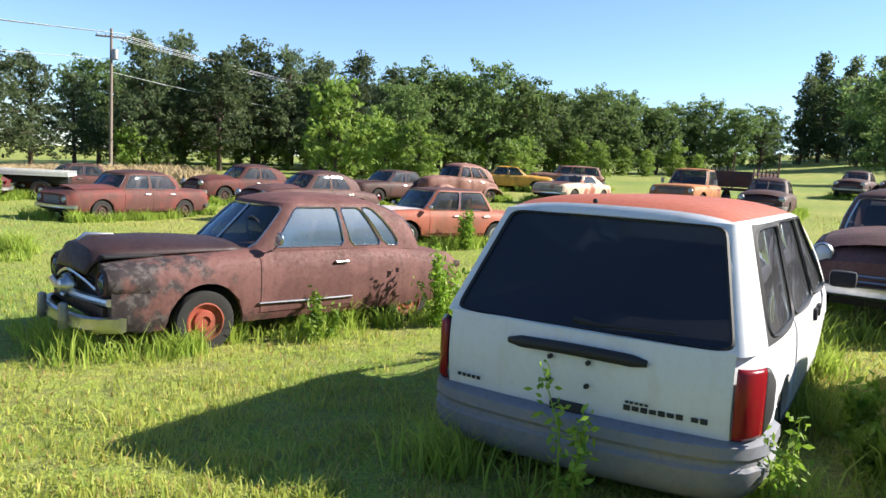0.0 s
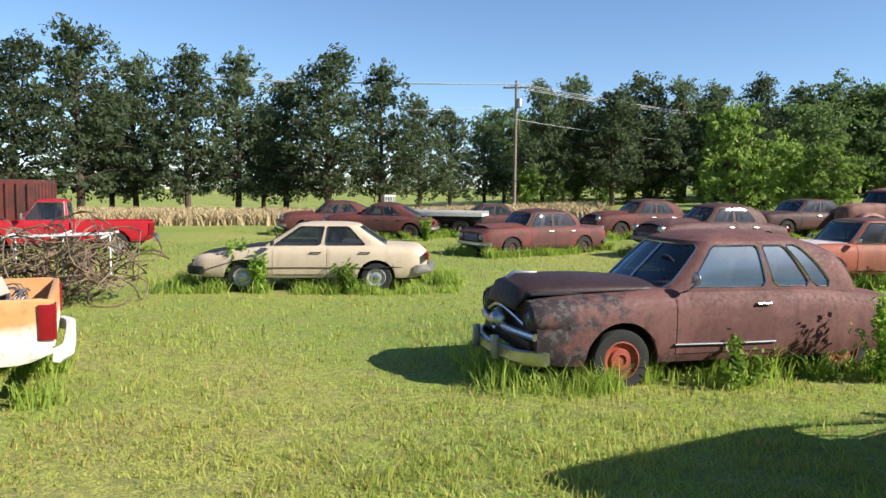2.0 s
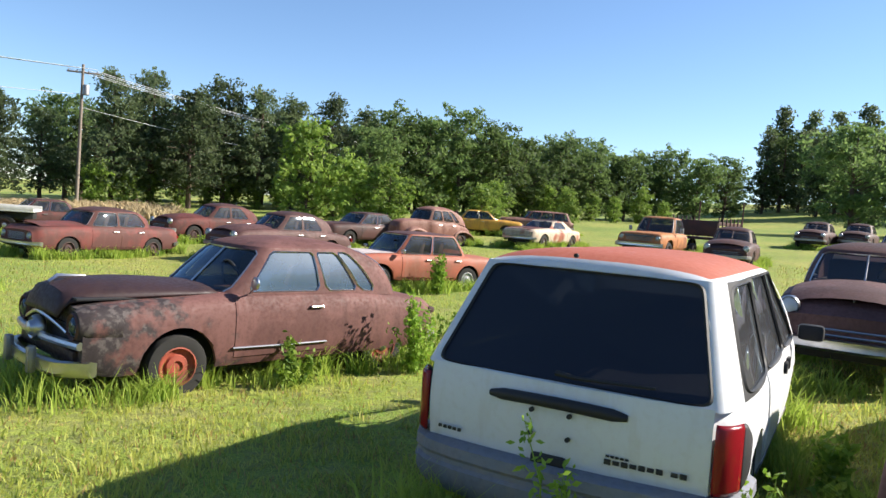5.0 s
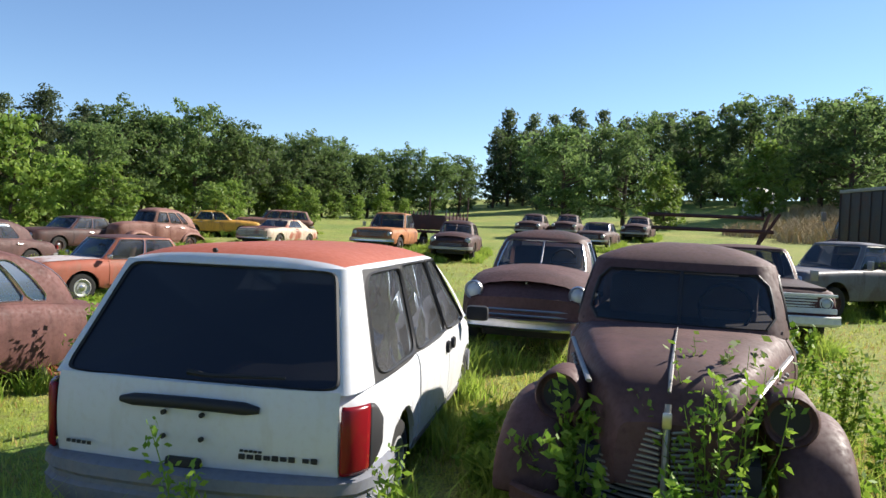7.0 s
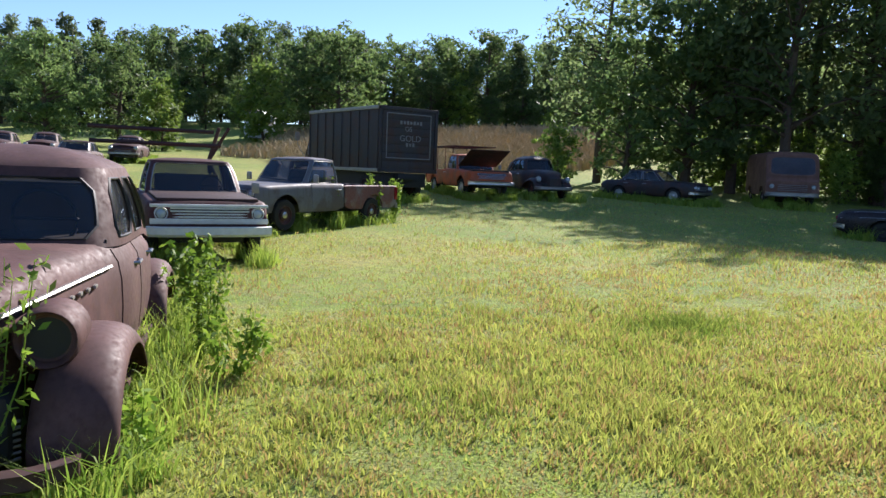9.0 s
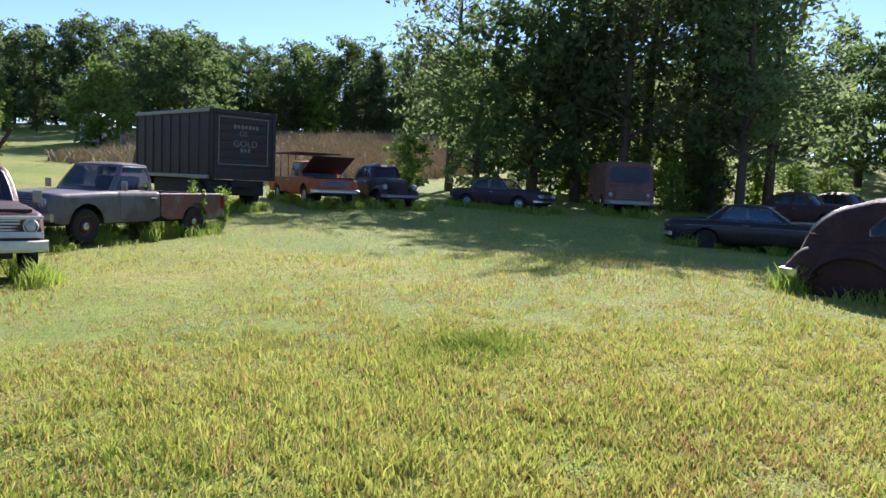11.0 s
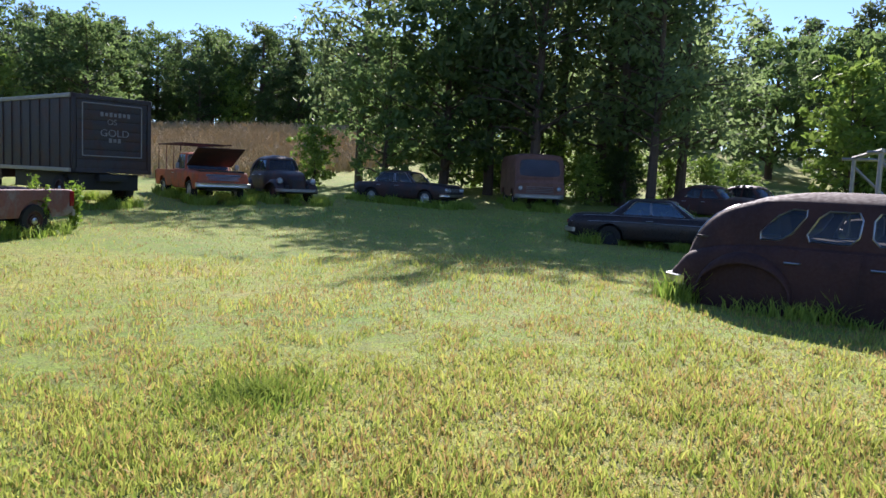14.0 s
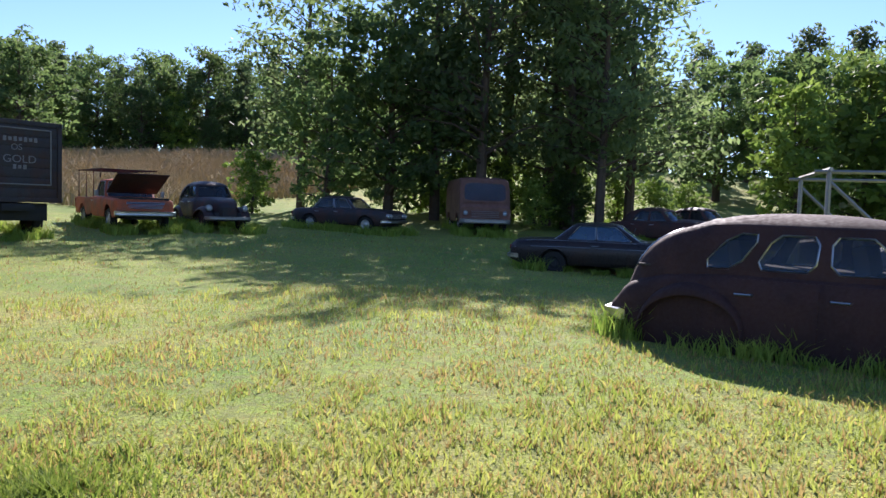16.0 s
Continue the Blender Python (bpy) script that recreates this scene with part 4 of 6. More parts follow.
            b.faces.new([b.verts.new(roof_at(us[p], vs_[q])) for p, q in ((i, k), (i + 1, k), (i + 1, k + 1), (i, k + 1))])
    for b in (top, edge):
        bmesh.ops.remove_doubles(b, verts=b.verts[:], dist=0.0005)
    part("roof", top, VAN_ROOF, car, "peeling red and bare roof")
    part("roof_edge", edge, VAN_WHITE, car)
    lathe("washer_nozzle", [(0.014, -0.02), (0.014, 0.0), (0.005, 0.01)], BLACK, car, at=(-2.0, 0.1, RZ + 0.03), axis="X", n=10)
    # tailgate panel with handle bar, plate recess, letters
    bm = bmesh.new()
    ys, zs = np.linspace(-0.82, 0.82, 17), np.linspace(0.52, 0.985, 8)
    g = [[bm.verts.new((-2.375 - 0.055 * (1 - (y / 0.8) ** 2) - 0.03 * math.sin(math.pi * (z - 0.52) / 0.5), y, z)) for z in zs] for y in ys]
    for a, b in zip(g, g[1:]):
        for k in range(7):
            bm.faces.new((a[k], a[k + 1], b[k + 1], b[k]))
    part("tailgate", bm, VAN_WHITE, car)
    pipe("tailgate_handle", [(-2.475 + 0.03 * (v * v), v * 0.40, 0.885 - 0.015 * v * v) for v in np.linspace(-1, 1, 11)], [0.018] + [0.034] * 9 + [0.018], BLACK, car, sides=10)
    for y in (0.13, -0.09):
        for z in (0.825, 0.695):
            lathe("plate_screw", [(0.014, -0.02), (0.014, 0.0), (0.006, 0.006)], BLACK, car, at=(-2.466, y, z), axis="X", n=10)
    box("latch_recess", (-2.45, 0.02, 0.552), (0.05, 0.2, 0.06), BLACK, car, bevel=0.015)
    pipe("wiper", [(-2.43, 0.02, 1.045), (-2.44, -0.1, 1.035), (-2.40, -0.52, 1.045)], [0.02, 0.012, 0.008], BLACK, car)
    for k in range(9):
        box("badge_bar", (-2.447 + 0.004 * k, -0.31 - 0.045 * k - (0.03 if k > 6 else 0), 0.617), (0.008, 0.036, 0.03 - 0.006 * (k % 2)), BLACK, car, bevel=0.003)
    for k in range(5):
        box("badge_bar", (-2.452, -0.31 - 0.026 * k, 0.65), (0.008, 0.02, 0.012), BLACK, car, bevel=0.002)
    for k, yy in enumerate((0.72, 0.686, 0.652, 0.618, 0.584)):
        box("badge_bar", (-2.432 - 0.004 * k, yy, 0.605), (0.008, 0.024, 0.02), BLACK, car, bevel=0.003)
    for sd in (1, -1):
        # lamp wrapped round the corner: red towards the gate, dark and broken on the flank
        for name, a0, a1, material, label in (("tail_light", 0.0, 0.62, RED_LENS, "red tail lamp lens"), ("lamp_socket", 0.62, 1.0, BLACK, "dark broken end of the tail lamp")):
            bm = bmesh.new()
            rows = []
            for t in np.linspace(a0, a1, 9):
                a = t * math.pi / 2
                close = max(0.0, (t - 0.6) / 0.4) ** 2
                zs = [0.545 + 0.10 * close, 0.57 + 0.09 * close, 0.73, 0.89 - 0.10 * close, 0.915 - 0.12 * close]
                rows.append([bm.verts.new((-2.405 + 0.34 * (1 - math.cos(a)) + 0.012 * (k in (0, 4)), sd * (0.835 + (0.145 - 0.012 * (k in (0, 4))) * math.sin(a)), z)) for k, z in enumerate(zs)])
            for a, b in zip(rows, rows[1:]):
                for k in range(4):
                    bm.faces.new((a[k], a[k + 1], b[k + 1], b[k]))
            o = part(name, bm, material, car, label)
            md = o.modifiers.new("thick", "SOLIDIFY")
            md.thickness = 0.02
    # deep grey bumper wrapping the corners
    turn = [(-2.545, 0.0), (-2.535, 0.3), (-2.505, 0.6), (-2.45, 0.8), (-2.36, 0.92), (-2.22, 0.985), (-2.05, 1.0), (-1.82, 1.0)]
    plan = [(x, -y) for x, y in turn[:0:-1]] + turn
    bm = bmesh.new()
    rows = []
    for x, y in plan:
        d = Vector((-2.0 - x, -y * 0.35, 0)).normalized() if abs(y) < 0.95 else Vector((0.15, -math.copysign(1, y), 0)).normalized()
        rows.append([bm.verts.new(Vector((x, y, z)) + d * o) for o, z in ((0.14, 0.535), (0.04, 0.53), (0.005, 0.51), (0.0, 0.45), (0.022, 0.425), (0.02, 0.40), (0.0, 0.38), (0.012, 0.30), (0.05, 0.23), (0.14, 0.18))])
    for a, b in zip(rows, rows[1:]):
        for k in range(9):
            bm.faces.new((a[k], a[k + 1], b[k + 1], b[k]))
    part("rear_bumper", bm, VAN_GREY, car, "faded grey plastic bumper")
    for sd in (1, -1):
        sh.patch("door", 0.32, 1.30, 1, 7, sd, VAN_WHITE, car, out=0.006)
        sh.patch("sliding_door", -0.92, 0.29, 1, 7, sd, VAN_WHITE, car, out=0.008)
        sh.patch("sill_cladding", -0.98, 1.05, 0, 1, sd, VAN_GREY, car, out=0.014)
        for x in (0.18, 0.45):
            lathe("door_handle", [(0.05, -0.01), (0.055, 0.012), (0.04, 0.02), (0.02, 0.012)], BLACK, car, at=(x, sd * 0.975, 0.86), axis="Y", n=14)
        bm = bmesh.new()
        add_box(bm, (1.12, sd * 1.09, 1.06), (0.1, 0.22, 0.15), None, 0.045)
        part("mirror", bm, BLACK, car)
        for a in (1.45, -1.40):
            wheel(car, a, sd * 0.83, 0.30, 0.32, RIM_STEEL)
        headlight(car, 2.3, sd * 0.6, 0.66, 0.09, STEEL)
    bumper(car, 2.48, 0.9, 0.42, 0.24, 0.2, VAN_GREY)
    for sx in (0.35, -0.55, -1.4):
        box("seat", (sx, 0, 1.12), (0.16, 1.3, 0.4), SEATS, car, rot=pose(0, 0, 0, 0, -12, 0), bevel=0.05)


van()


def foreground_old():
    s = old40(RUST_BROWN)
    s["cabin"] = dict(s["cabin"], w_base=0.79, w_top=0.68, trim=BLACK, inset=0.06)
    s["width"] = [(-2.3, 0.55), (-1.9, 0.74), (-1.0, 0.85), (0.4, 0.84), (0.8, 0.74), (1.6, 0.55), (2.05, 0.38), (2.18, 0.24)]
    car, sh = basic_car("vintage_sedan", 4.07, 5.67, 238, "brown rusted thirties sedan with vines growing through its nose", s, z=-0.15)
    car.scale = (1.06, 1.06, 1.06)
    add_fenders(car, RUST_BROWN, 1.55, -1.4, 0.77)
    g = new("grille")
    g.parent = car
    for sd in (1, -1):
        for k in range(17):
            z = 0.30 + 0.03 * k
            wide = 0.52 - 0.26 * max(0, k - 6) / 10
            pipe("grille_bar", [(2.22, sd * 0.03, z), (2.17, sd * 0.4 * wide, z), (2.06, sd * 0.8 * wide, z), (1.96, sd * wide, z)], 0.009, STEEL, g, sides=5)
        headlight(car, 1.93, sd * 0.63, 0.85, 0.125, RUST_BROWN, depth=0.34, empty=True)
        pipe("hood_trim", [(2.0 - 1.3 * t, sd * (0.45 + 0.30 * t), 0.97 + 0.06 * t) for t in np.linspace(0, 1, 8)], 0.018, STEEL, car, squash=0.6)
        for k in range(9):
            t = 0.15 + 0.08 * k
            box("hood_louvre", (2.0 - 1.3 * t, sd * (0.465 + 0.30 * t), 0.90 + 0.06 * t), (0.07, 0.02, 0.02), STEEL, car, bevel=0.004)
    pipe("grille_spine", [(2.23, 0, 0.4), (2.23, 0, 0.7), (2.17, 0, 0.92)], 0.018, STEEL, g)
    box("badge", (2.22, 0, 0.84), (0.02, 0.05, 0.09), CHROME, car)
    pipe("hood_ornament", [(0.9, 0, 1.195), (1.3, 0, 1.18), (1.75, 0, 1.11), (1.95, 0, 1.05), (2.1, 0, 0.97)], [0.004, 0.006, 0.009, 0.014, 0.009], STEEL, car)
    bumper(car, 2.45, 0.82, 0.36, 0.1, 0.12, RUST_DARK, wrap=0.15)
    for sd in (1, -1):
        pipe("bumper_iron", [(2.0, sd * 0.4, 0.36), (2.42, sd * 0.4, 0.36)], 0.025, RUST_DARK, car)


foreground_old()

# ---- the row beyond the coupe ----
TAN = rusty("tan_paint", (0.50, 0.41, 0.30), (0.45, 0.36, 0.26), 0.2, 0.4, (0.3, 0.22, 0.15))
tan_spec = sedan60(TAN, hw=0.85, top=[(-2.1, 0.74), (-2.0, 0.90), (-1.3, 0.93), (0.6, 0.92), (1.1, 0.88), (2.15, 0.72), (2.25, 0.62)], axles=(1.3, -1.15), wz=0.29, wr=0.29, arch=0.35, hood_paint=BLACK,
                   cabin=dict(a_base=1.02, a_top=0.32, c_top=-0.78, c_base=-1.38, roof=1.36, w_base=0.72, w_top=0.57, cuts=((0.08, 0.47), (0.50, 0.84)), power=10, trim=BLACK, front_bulge=0.06, rear_bulge=0.06, crown=0.05, inset=0.028, roof_label=""),
                   lamps=(), grille=(0.7, 0.48, 0.62, 4, BLACK, False), front_bumper=(0.42, 0.17, BLACK), rear_bumper=(0.46, 0.17, STEEL), tails=(0.66, 0.72, 0.3, 0.14), side_trim=((2, -2.0, 2.0, BLACK),), mirror=(0.75, BLACK), handle=BLACK)
basic_car("sedan", -12.1, 11.0, 221, "tan eighties four-door sedan with a black hood in weeds", tan_spec)[0].scale = (1.1, 1.04, 1.04)
COMPACT_RED = rusty("faded_red_paint", (0.34, 0.095, 0.055), (0.24, 0.085, 0.05), 0.45, 0.6, (0.3, 0.2, 0.15))
basic_car("compact_sedan", -2.85, 18.9, 222, "faded red compact sixties sedan with pale hood and chrome window frames", sedan60(COMPACT_RED, hw=0.84, hood_paint=rusty("pale_hood", (0.5, 0.44, 0.42), (0.3, 0.12, 0.08), 0.35), roof_paint=RUST_BROWN,
          cabin=dict(a_base=0.9, a_top=0.45, c_top=-0.95, c_base=-1.3, roof=1.46, w_base=0.74, w_top=0.63, cuts=((0.05, 0.47), (0.49, 0.95)), power=8, trim=CHROME, front_bulge=0.08, rear_bulge=0.06, crown=0.06, inset=0.03), mirror=(0.8, CHROME)))
two_tone = rusty("rusted_two_tone", (0.15, 0.04, 0.034), (0.09, 0.035, 0.03), 0.6, 0.7, (0.16, 0.075, 0.05))
basic_car("sedan", -13.2, 21.95, 246, "dark red rusted fifties two-door sedan facing the open grass", sedan60(two_tone, hw=0.93, top=[(-2.5, 0.82), (-2.4, 0.95), (-1.4, 0.97), (0.7, 0.98), (1.3, 0.97), (2.3, 0.93), (2.5, 0.78)], axles=(1.48, -1.45), rim=RUST_DARK, cap=None, wr=0.34,
          cabin=dict(a_base=0.9, a_top=0.5, c_top=-1.0, c_base=-1.5, roof=1.55, w_base=0.8, w_top=0.66, cuts=((0.06, 0.45), (0.48, 0.9)), power=4.2, trim=STEEL, front_bulge=0.12, rear_bulge=0.14, crown=0.12, arch=0.1), roof_paint=RUST_DARK, hood_crown=0.07))
basic_car("sedan", -8.0, 24.3, 236, "brown rusted rounded fifties sedan with pale side glass", sedan50(RUST_BROWN))
basic_car("sedan", -12.6, 29.6, 235, "reddish rusted old sedan behind the other cars", sedan50(RUST_RED))
basic_car("fastback_sedan", -22.6, 24.6, 212, "dark red rusted forties fastback sedan at the field's edge", sedan50(RUST_RED, cabin=dict(a_base=0.86, a_top=0.3, c_top=-0.9, c_base=-2.1, roof=1.58, w_base=0.76, w_top=0.6, cuts=((0.06, 0.38), (0.4, 0.66)), power=3.6, split=True, front_bulge=0.12, rear_bulge=0.2, crown=0.13)))
basic_car("fastback_sedan", -25.6, 24.6, 232, "red rusted old sedan seen past another", sedan50(RUST_RED))
basic_car("sedan", -20.6, 29.9, 230, "low red rusted sixties sedan by the utility pole", sedan60(RUST_RED))
basic_car("sedan", -6.9, 31.7, 232, "dark rusted fifties sedan with open grille", sedan60(RUST_DARK, hw=0.95, rim=RUST_DARK))
VINTAGE_PALE = rusty("faded_brown_rust", (0.25, 0.13, 0.10), (0.17, 0.07, 0.05), 0.5)
c, s_ = basic_car("vintage_sedan", -4.2, 33.2, 232, "faded brown forties sedan with a broad dark grille", old40(VINTAGE_PALE))
add_fenders(c, VINTAGE_PALE)
YELLOW = rusty("faded_yellow_paint", (0.58, 0.30, 0.045), (0.44, 0.22, 0.06), 0.2)
basic_car("sedan", -2.3, 43.4, 5, "faded yellow sixties sedan among saplings", sedan60(YELLOW))
basic_car("wagon", 0.8, 47.5, 190, "pale rusted station wagon far off by saplings", sedan60(VINTAGE_PALE, cabin=dict(a_base=0.8, a_top=0.4, c_top=-1.9, c_base=-2.15, roof=1.45, w_base=0.74, w_top=0.64, cuts=((0.04, 0.3), (0.32, 0.6), (0.62, 0.96)), power=8)))
CREAM = rusty("cream_paint", (0.5, 0.42, 0.32), (0.3, 0.1, 0.06), 0.35)
basic_car("hardtop", 1.0, 35.8, 238, "cream and dark red seventies hardtop coupe with low nose", sedan60(CREAM, hw=0.93, roof_paint=RUST_DARK, hood_paint=RUST_RED, rim=RUST_DARK, lamps=(), grille=(0.8, 0.48, 0.74, 4, STEEL, False),
          cabin=dict(a_base=0.7, a_top=0.1, c_top=-0.85, c_base=-1.6, roof=1.33, w_base=0.78, w_top=0.6, cuts=((0.08, 0.68),), power=5, front_bulge=0.1, crown=0.06)))
ORANGE_RUST = rusty("orange_rust", (0.42, 0.17, 0.06), (0.28, 0.11, 0.045), 0.45)
pickup("truck", 6.0, 33.0, 240, "orange rusted sixties farm truck with a dark stake bed", ORANGE_RUST, era="round", bed=False, rim=RUST_DARK)


def flatbed():
    car = thing("flatbed_trailer", -21.5, 27.2, 205, "pale weathered flatbed with a white cab guard among wrecks", "trailer")
    box("deck", (0, 0, 1.0), (4.6, 1.9, 0.1), TRUCK_GREY, car)
    for y in (-0.93, 0.93):
        box("side_rail", (0, y, 1.1), (4.6, 0.05, 0.14), TRUCK_GREY, car)
    for y in (-0.8, -0.4, 0, 0.4, 0.8):
        box("guard_bar", (2.25, y, 1.45), (0.05, 0.07, 0.8), TRUCK_GREY, car)
    for z in (1.35, 1.82):
        box("guard_rail", (2.25, 0, z), (0.06, 1.8, 0.09), TRUCK_GREY, car)
    box("frame_rail", (0, 0, 0.8), (4.4, 0.8, 0.28), BLACK, car)
    for x in (-1.3, 1.3):
        for y in (-0.8, 0.8):
            wheel(car, x, y, 0.4, 0.4, RUST_DARK)


TRUCK_GREY = plain("weathered_white", (0.5, 0.49, 0.46), 0.7)
flatbed()


def stake_bed():
    car = thing("stake_trailer", 8.6, 36.0, 236, "dark rusted stake bed with tall corner posts", "trailer")
    box("deck", (0, 0, 0.8), (3.2, 2.2, 0.12), RUST_DARK, car)
    for x in np.linspace(-1.5, 1.5, 7):
        for y in (-1.05, 1.05):
            box("stake", (x, y, 1.3), (0.06, 0.05, 0.95), RUST_DARK, car)
    for y in (-1.05, 1.05):
        for z in (1.0, 1.25, 1.5):
            box("side_board", (0, y * 0.97, z), (3.2, 0.03, 0.17), RUST_DARK, car)
        pipe("corner_post", [(-1.6, y, 0.8), (-1.6, y, 2.6)], 0.04, RUST_DARK, car)
    box("head_board", (1.6, 0, 1.25), (0.04, 2.1, 0.7), RUST_DARK, car)
    for x in (-0.7, 0.7):
        for y in (-0.95, 0.95):
            wheel(car, x, y, 0.38, 0.38, RUST_DARK)


stake_bed()
basic_car("sedan", 8.3, 30.4, 249, "dark rusted fifties sedan facing the lane", sedan50(RUST_DARK))
for (x, y, a) in ((17.5, 46.5, 240), (20.2, 47.2, 240), (24.0, 44.5, 235)):
    basic_car("sedan", x, y, a, "dark rusted old sedan far up the meadow", sedan50(RUST_DARK))
basic_car("sedan", 17.5, 36.5, 235, "dark rusted sedan beyond the trucks", sedan60(RUST_DARK))

# ---- behind the vintage sedan ----
basic_car("sedan", 5.1, 11.6, 243, "brown rusted fifties sedan with chrome grille bar and round lamps", sedan50(RUST_BROWN, lamps=((0.66, 0.8, 0.1),), bezel=CHROME, ornament=True, grille=(0.6, 0.42, 0.62, 3, CHROME, False), front_bumper=(0.42, 0.14, CHROME), handles=True,
          cabin=dict(a_base=0.86, a_top=0.3, c_top=-1.0, c_base=-1.7, roof=1.6, w_base=0.77, w_top=0.62, cuts=((0.08, 0.42), (0.45, 0.78)), power=4.0, trim=CHROME, split=True, front_bulge=0.12, rear_bulge=0.18, crown=0.13, arch=0.12)), z=0.12)[0].scale = (1.06, 1.06, 1.08)
C10_RED = rusty("dark_red_truck", (0.075, 0.02, 0.02), (0.07, 0.03, 0.024), 0.5)
TRUCK_WHITE = plain("truck_white", (0.6, 0.6, 0.58), 0.5)
wrecker = pickup("tow_truck", 9.7, 12.95, 248, "dark red tow truck with white grille and a boom", C10_RED, white=TRUCK_WHITE, rim=RUST_DARK, lamps=0.09, hood_paint=rusty("dark_truck_hood", (0.04, 0.018, 0.018), (0.03, 0.015, 0.015), 0.5))
box("grille_band", (2.60, 0, 0.72), (0.04, 1.86, 0.09), TRUCK_WHITE, wrecker, bevel=0.015)
box("grille_band", (2.60, 0, 0.97), (0.04, 1.86, 0.05), TRUCK_WHITE, wrecker, bevel=0.015)
for sd in (1, -1):
    pipe("boom", [(-0.9 - 0.4 * sd, 0.7, 2.15 + 0.15 * sd), (-0.9 - 0.4 * sd, -1.7, 2.15 + 0.15 * sd)], 0.045, RUST_DARK, wrecker)
    pipe("boom_strut", [(-1.0, 0.75 + 0.12 * sd, 1.0), (-1.3, 0.6, 1.7), (-1.2, 0.9 + 0.1 * sd, 2.4)], 0.04, RUST_DARK, wrecker)
GREY_PAINT = rusty("grey_truck_paint", (0.13, 0.13, 0.145), (0.09, 0.075, 0.075), 0.45, 0.5, (0.10, 0.07, 0.06))
pickup("pickup_truck", 14.2, 15.1, 190, "weathered grey square pickup with a red-brown bed and weeds", GREY_PAINT, rusty("bed_red", (0.17, 0.07, 0.06), (0.2, 0.17, 0.17), 0.4), rim=RUST_DARK)


def box_truck():
    car = thing("box_truck", 21.9, 20.9, 78, "dark weathered box truck with faded lettering on its back", "truck", lean=0.0, nod=0.0)
    DK = rusty("dark_box", (0.045, 0.04, 0.043), (0.06, 0.035, 0.03), 0.4, 0.6, (0.025, 0.02, 0.02))
    LT = plain("faded_letters", (0.2, 0.19, 0.19), 0.7)
    W, L, z0, z1 = 1.25, 5.2, 1.0, 3.28
    box("cargo_box", (0, 0, (z0 + z1) / 2), (L, 2 * W, z1 - z0), DK, car, bevel=0.04)
    for sd in (1, -1):
        for x in np.linspace(-L / 2 + 0.04, L / 2 - 0.04, 9):
            box("side_rib", (x, sd * (W + 0.015), (z0 + z1) / 2), (0.05, 0.04, z1 - z0 - 0.1), DK, car)
        for z in (z0 + 0.06, z1 - 0.06):
            box("edge_rail", (0, sd * (W + 0.02), z), (L, 0.06, 0.12), STEEL, car)
    for z in (z0 + 0.06, z1 - 0.06):
        box("rear_frame", (-L / 2 - 0.02, 0, z), (0.06, 2 * W, 0.13), DK, car)
    for y in (-W + 0.06, W - 0.06):
        box("rear_frame", (-L / 2 - 0.02, y, (z0 + z1) / 2), (0.06, 0.12, z1 - z0), DK, car)
    for k in range(7):
        box("door_slat", (-L / 2 - 0.012, 0, z0 + 0.25 + k * 0.29), (0.03, 2 * W - 0.3, 0.27), DK, car, bevel=0.006)
    for a, b in (((-0.93, 1.5), (0.93, 1.5)), ((-0.93, 3.05), (0.93, 3.05)), ((-0.93, 1.5), (-0.93, 3.05)), ((0.93, 1.5), (0.93, 3.05))):
        pipe("painted_border", [(-L / 2 - 0.035, *a), (-L / 2 - 0.035, *b)], 0.02, LT, car)
    back = Matrix(((0, 0, -1, 0), (-1, 0, 0, 0), (0, 1, 0, 0), (0, 0, 0, 1)))
    for k, (zz, w) in enumerate(((2.75, 1.1), (1.98, 0.5))):
        for j in range(int(w / 0.14)):
            box("worn_letter", (-L / 2 - 0.032, -w / 2 + 0.14 * j + 0.05, zz), (0.01, 0.09, 0.13 - 0.03 * (j % 2)), LT, car, bevel=0.003)
    van_text("GOLD", 0.3, (-L / 2 - 0.035, 0.4, 2.1), car, LT, back, 1.1)
    van_text("OS", 0.24, (-L / 2 - 0.035, 0.18, 2.45), car, LT, back, 1.0)
    # black block for the chassis and the shadow beneath the cargo box together
    box("undercarriage", (-0.3, 0, 0.72), (4.2, 1.9, 0.5), BLACK, car)
    box("frame_rail", (0.8, 0, 0.85), (7.0, 0.9, 0.2), BLACK, car)
    for x in (-1.5, 3.6):
        for sd in (1, -1):
            wheel(car, x, sd * 0.95, 0.46, 0.47, RUST_DARK, 0.28)
    sh = Shell([(2.75, 1.55), (3.9, 1.5), (4.6, 1.35), (4.7, 1.1)], [(2.75, 1.0), (4.7, 0.9)], 0.6, [(3.6, 0.46, 0.55)], 0)
    sh.build(RUST_DARK, car, "cab")
    greenhouse(car, sh, 3.8, 3.5, 2.85, 2.75, 2.35, 0.9, 0.8, ((0.1, 0.9),), RUST_DARK, power=6)
    pipe("mirror_post", [(3.5, 1.05, 1.5), (3.5, 1.35, 2.0), (3.5, 1.35, 2.5)], 0.02, STEEL, car)
    box("mirror", (3.5, 1.36, 2.3), (0.05, 0.2, 0.35), STEEL, car)


box_truck()
FLAME = rusty("orange_truck_paint", (0.45, 0.10, 0.035), (0.3, 0.1, 0.05), 0.4)
p = pickup("pickup_truck", 27.0, 20.2, 241, "orange rusted pickup with its hood up and a ladder rack", FLAME, hood_open=True, white=CHROME, lamps=0.0)
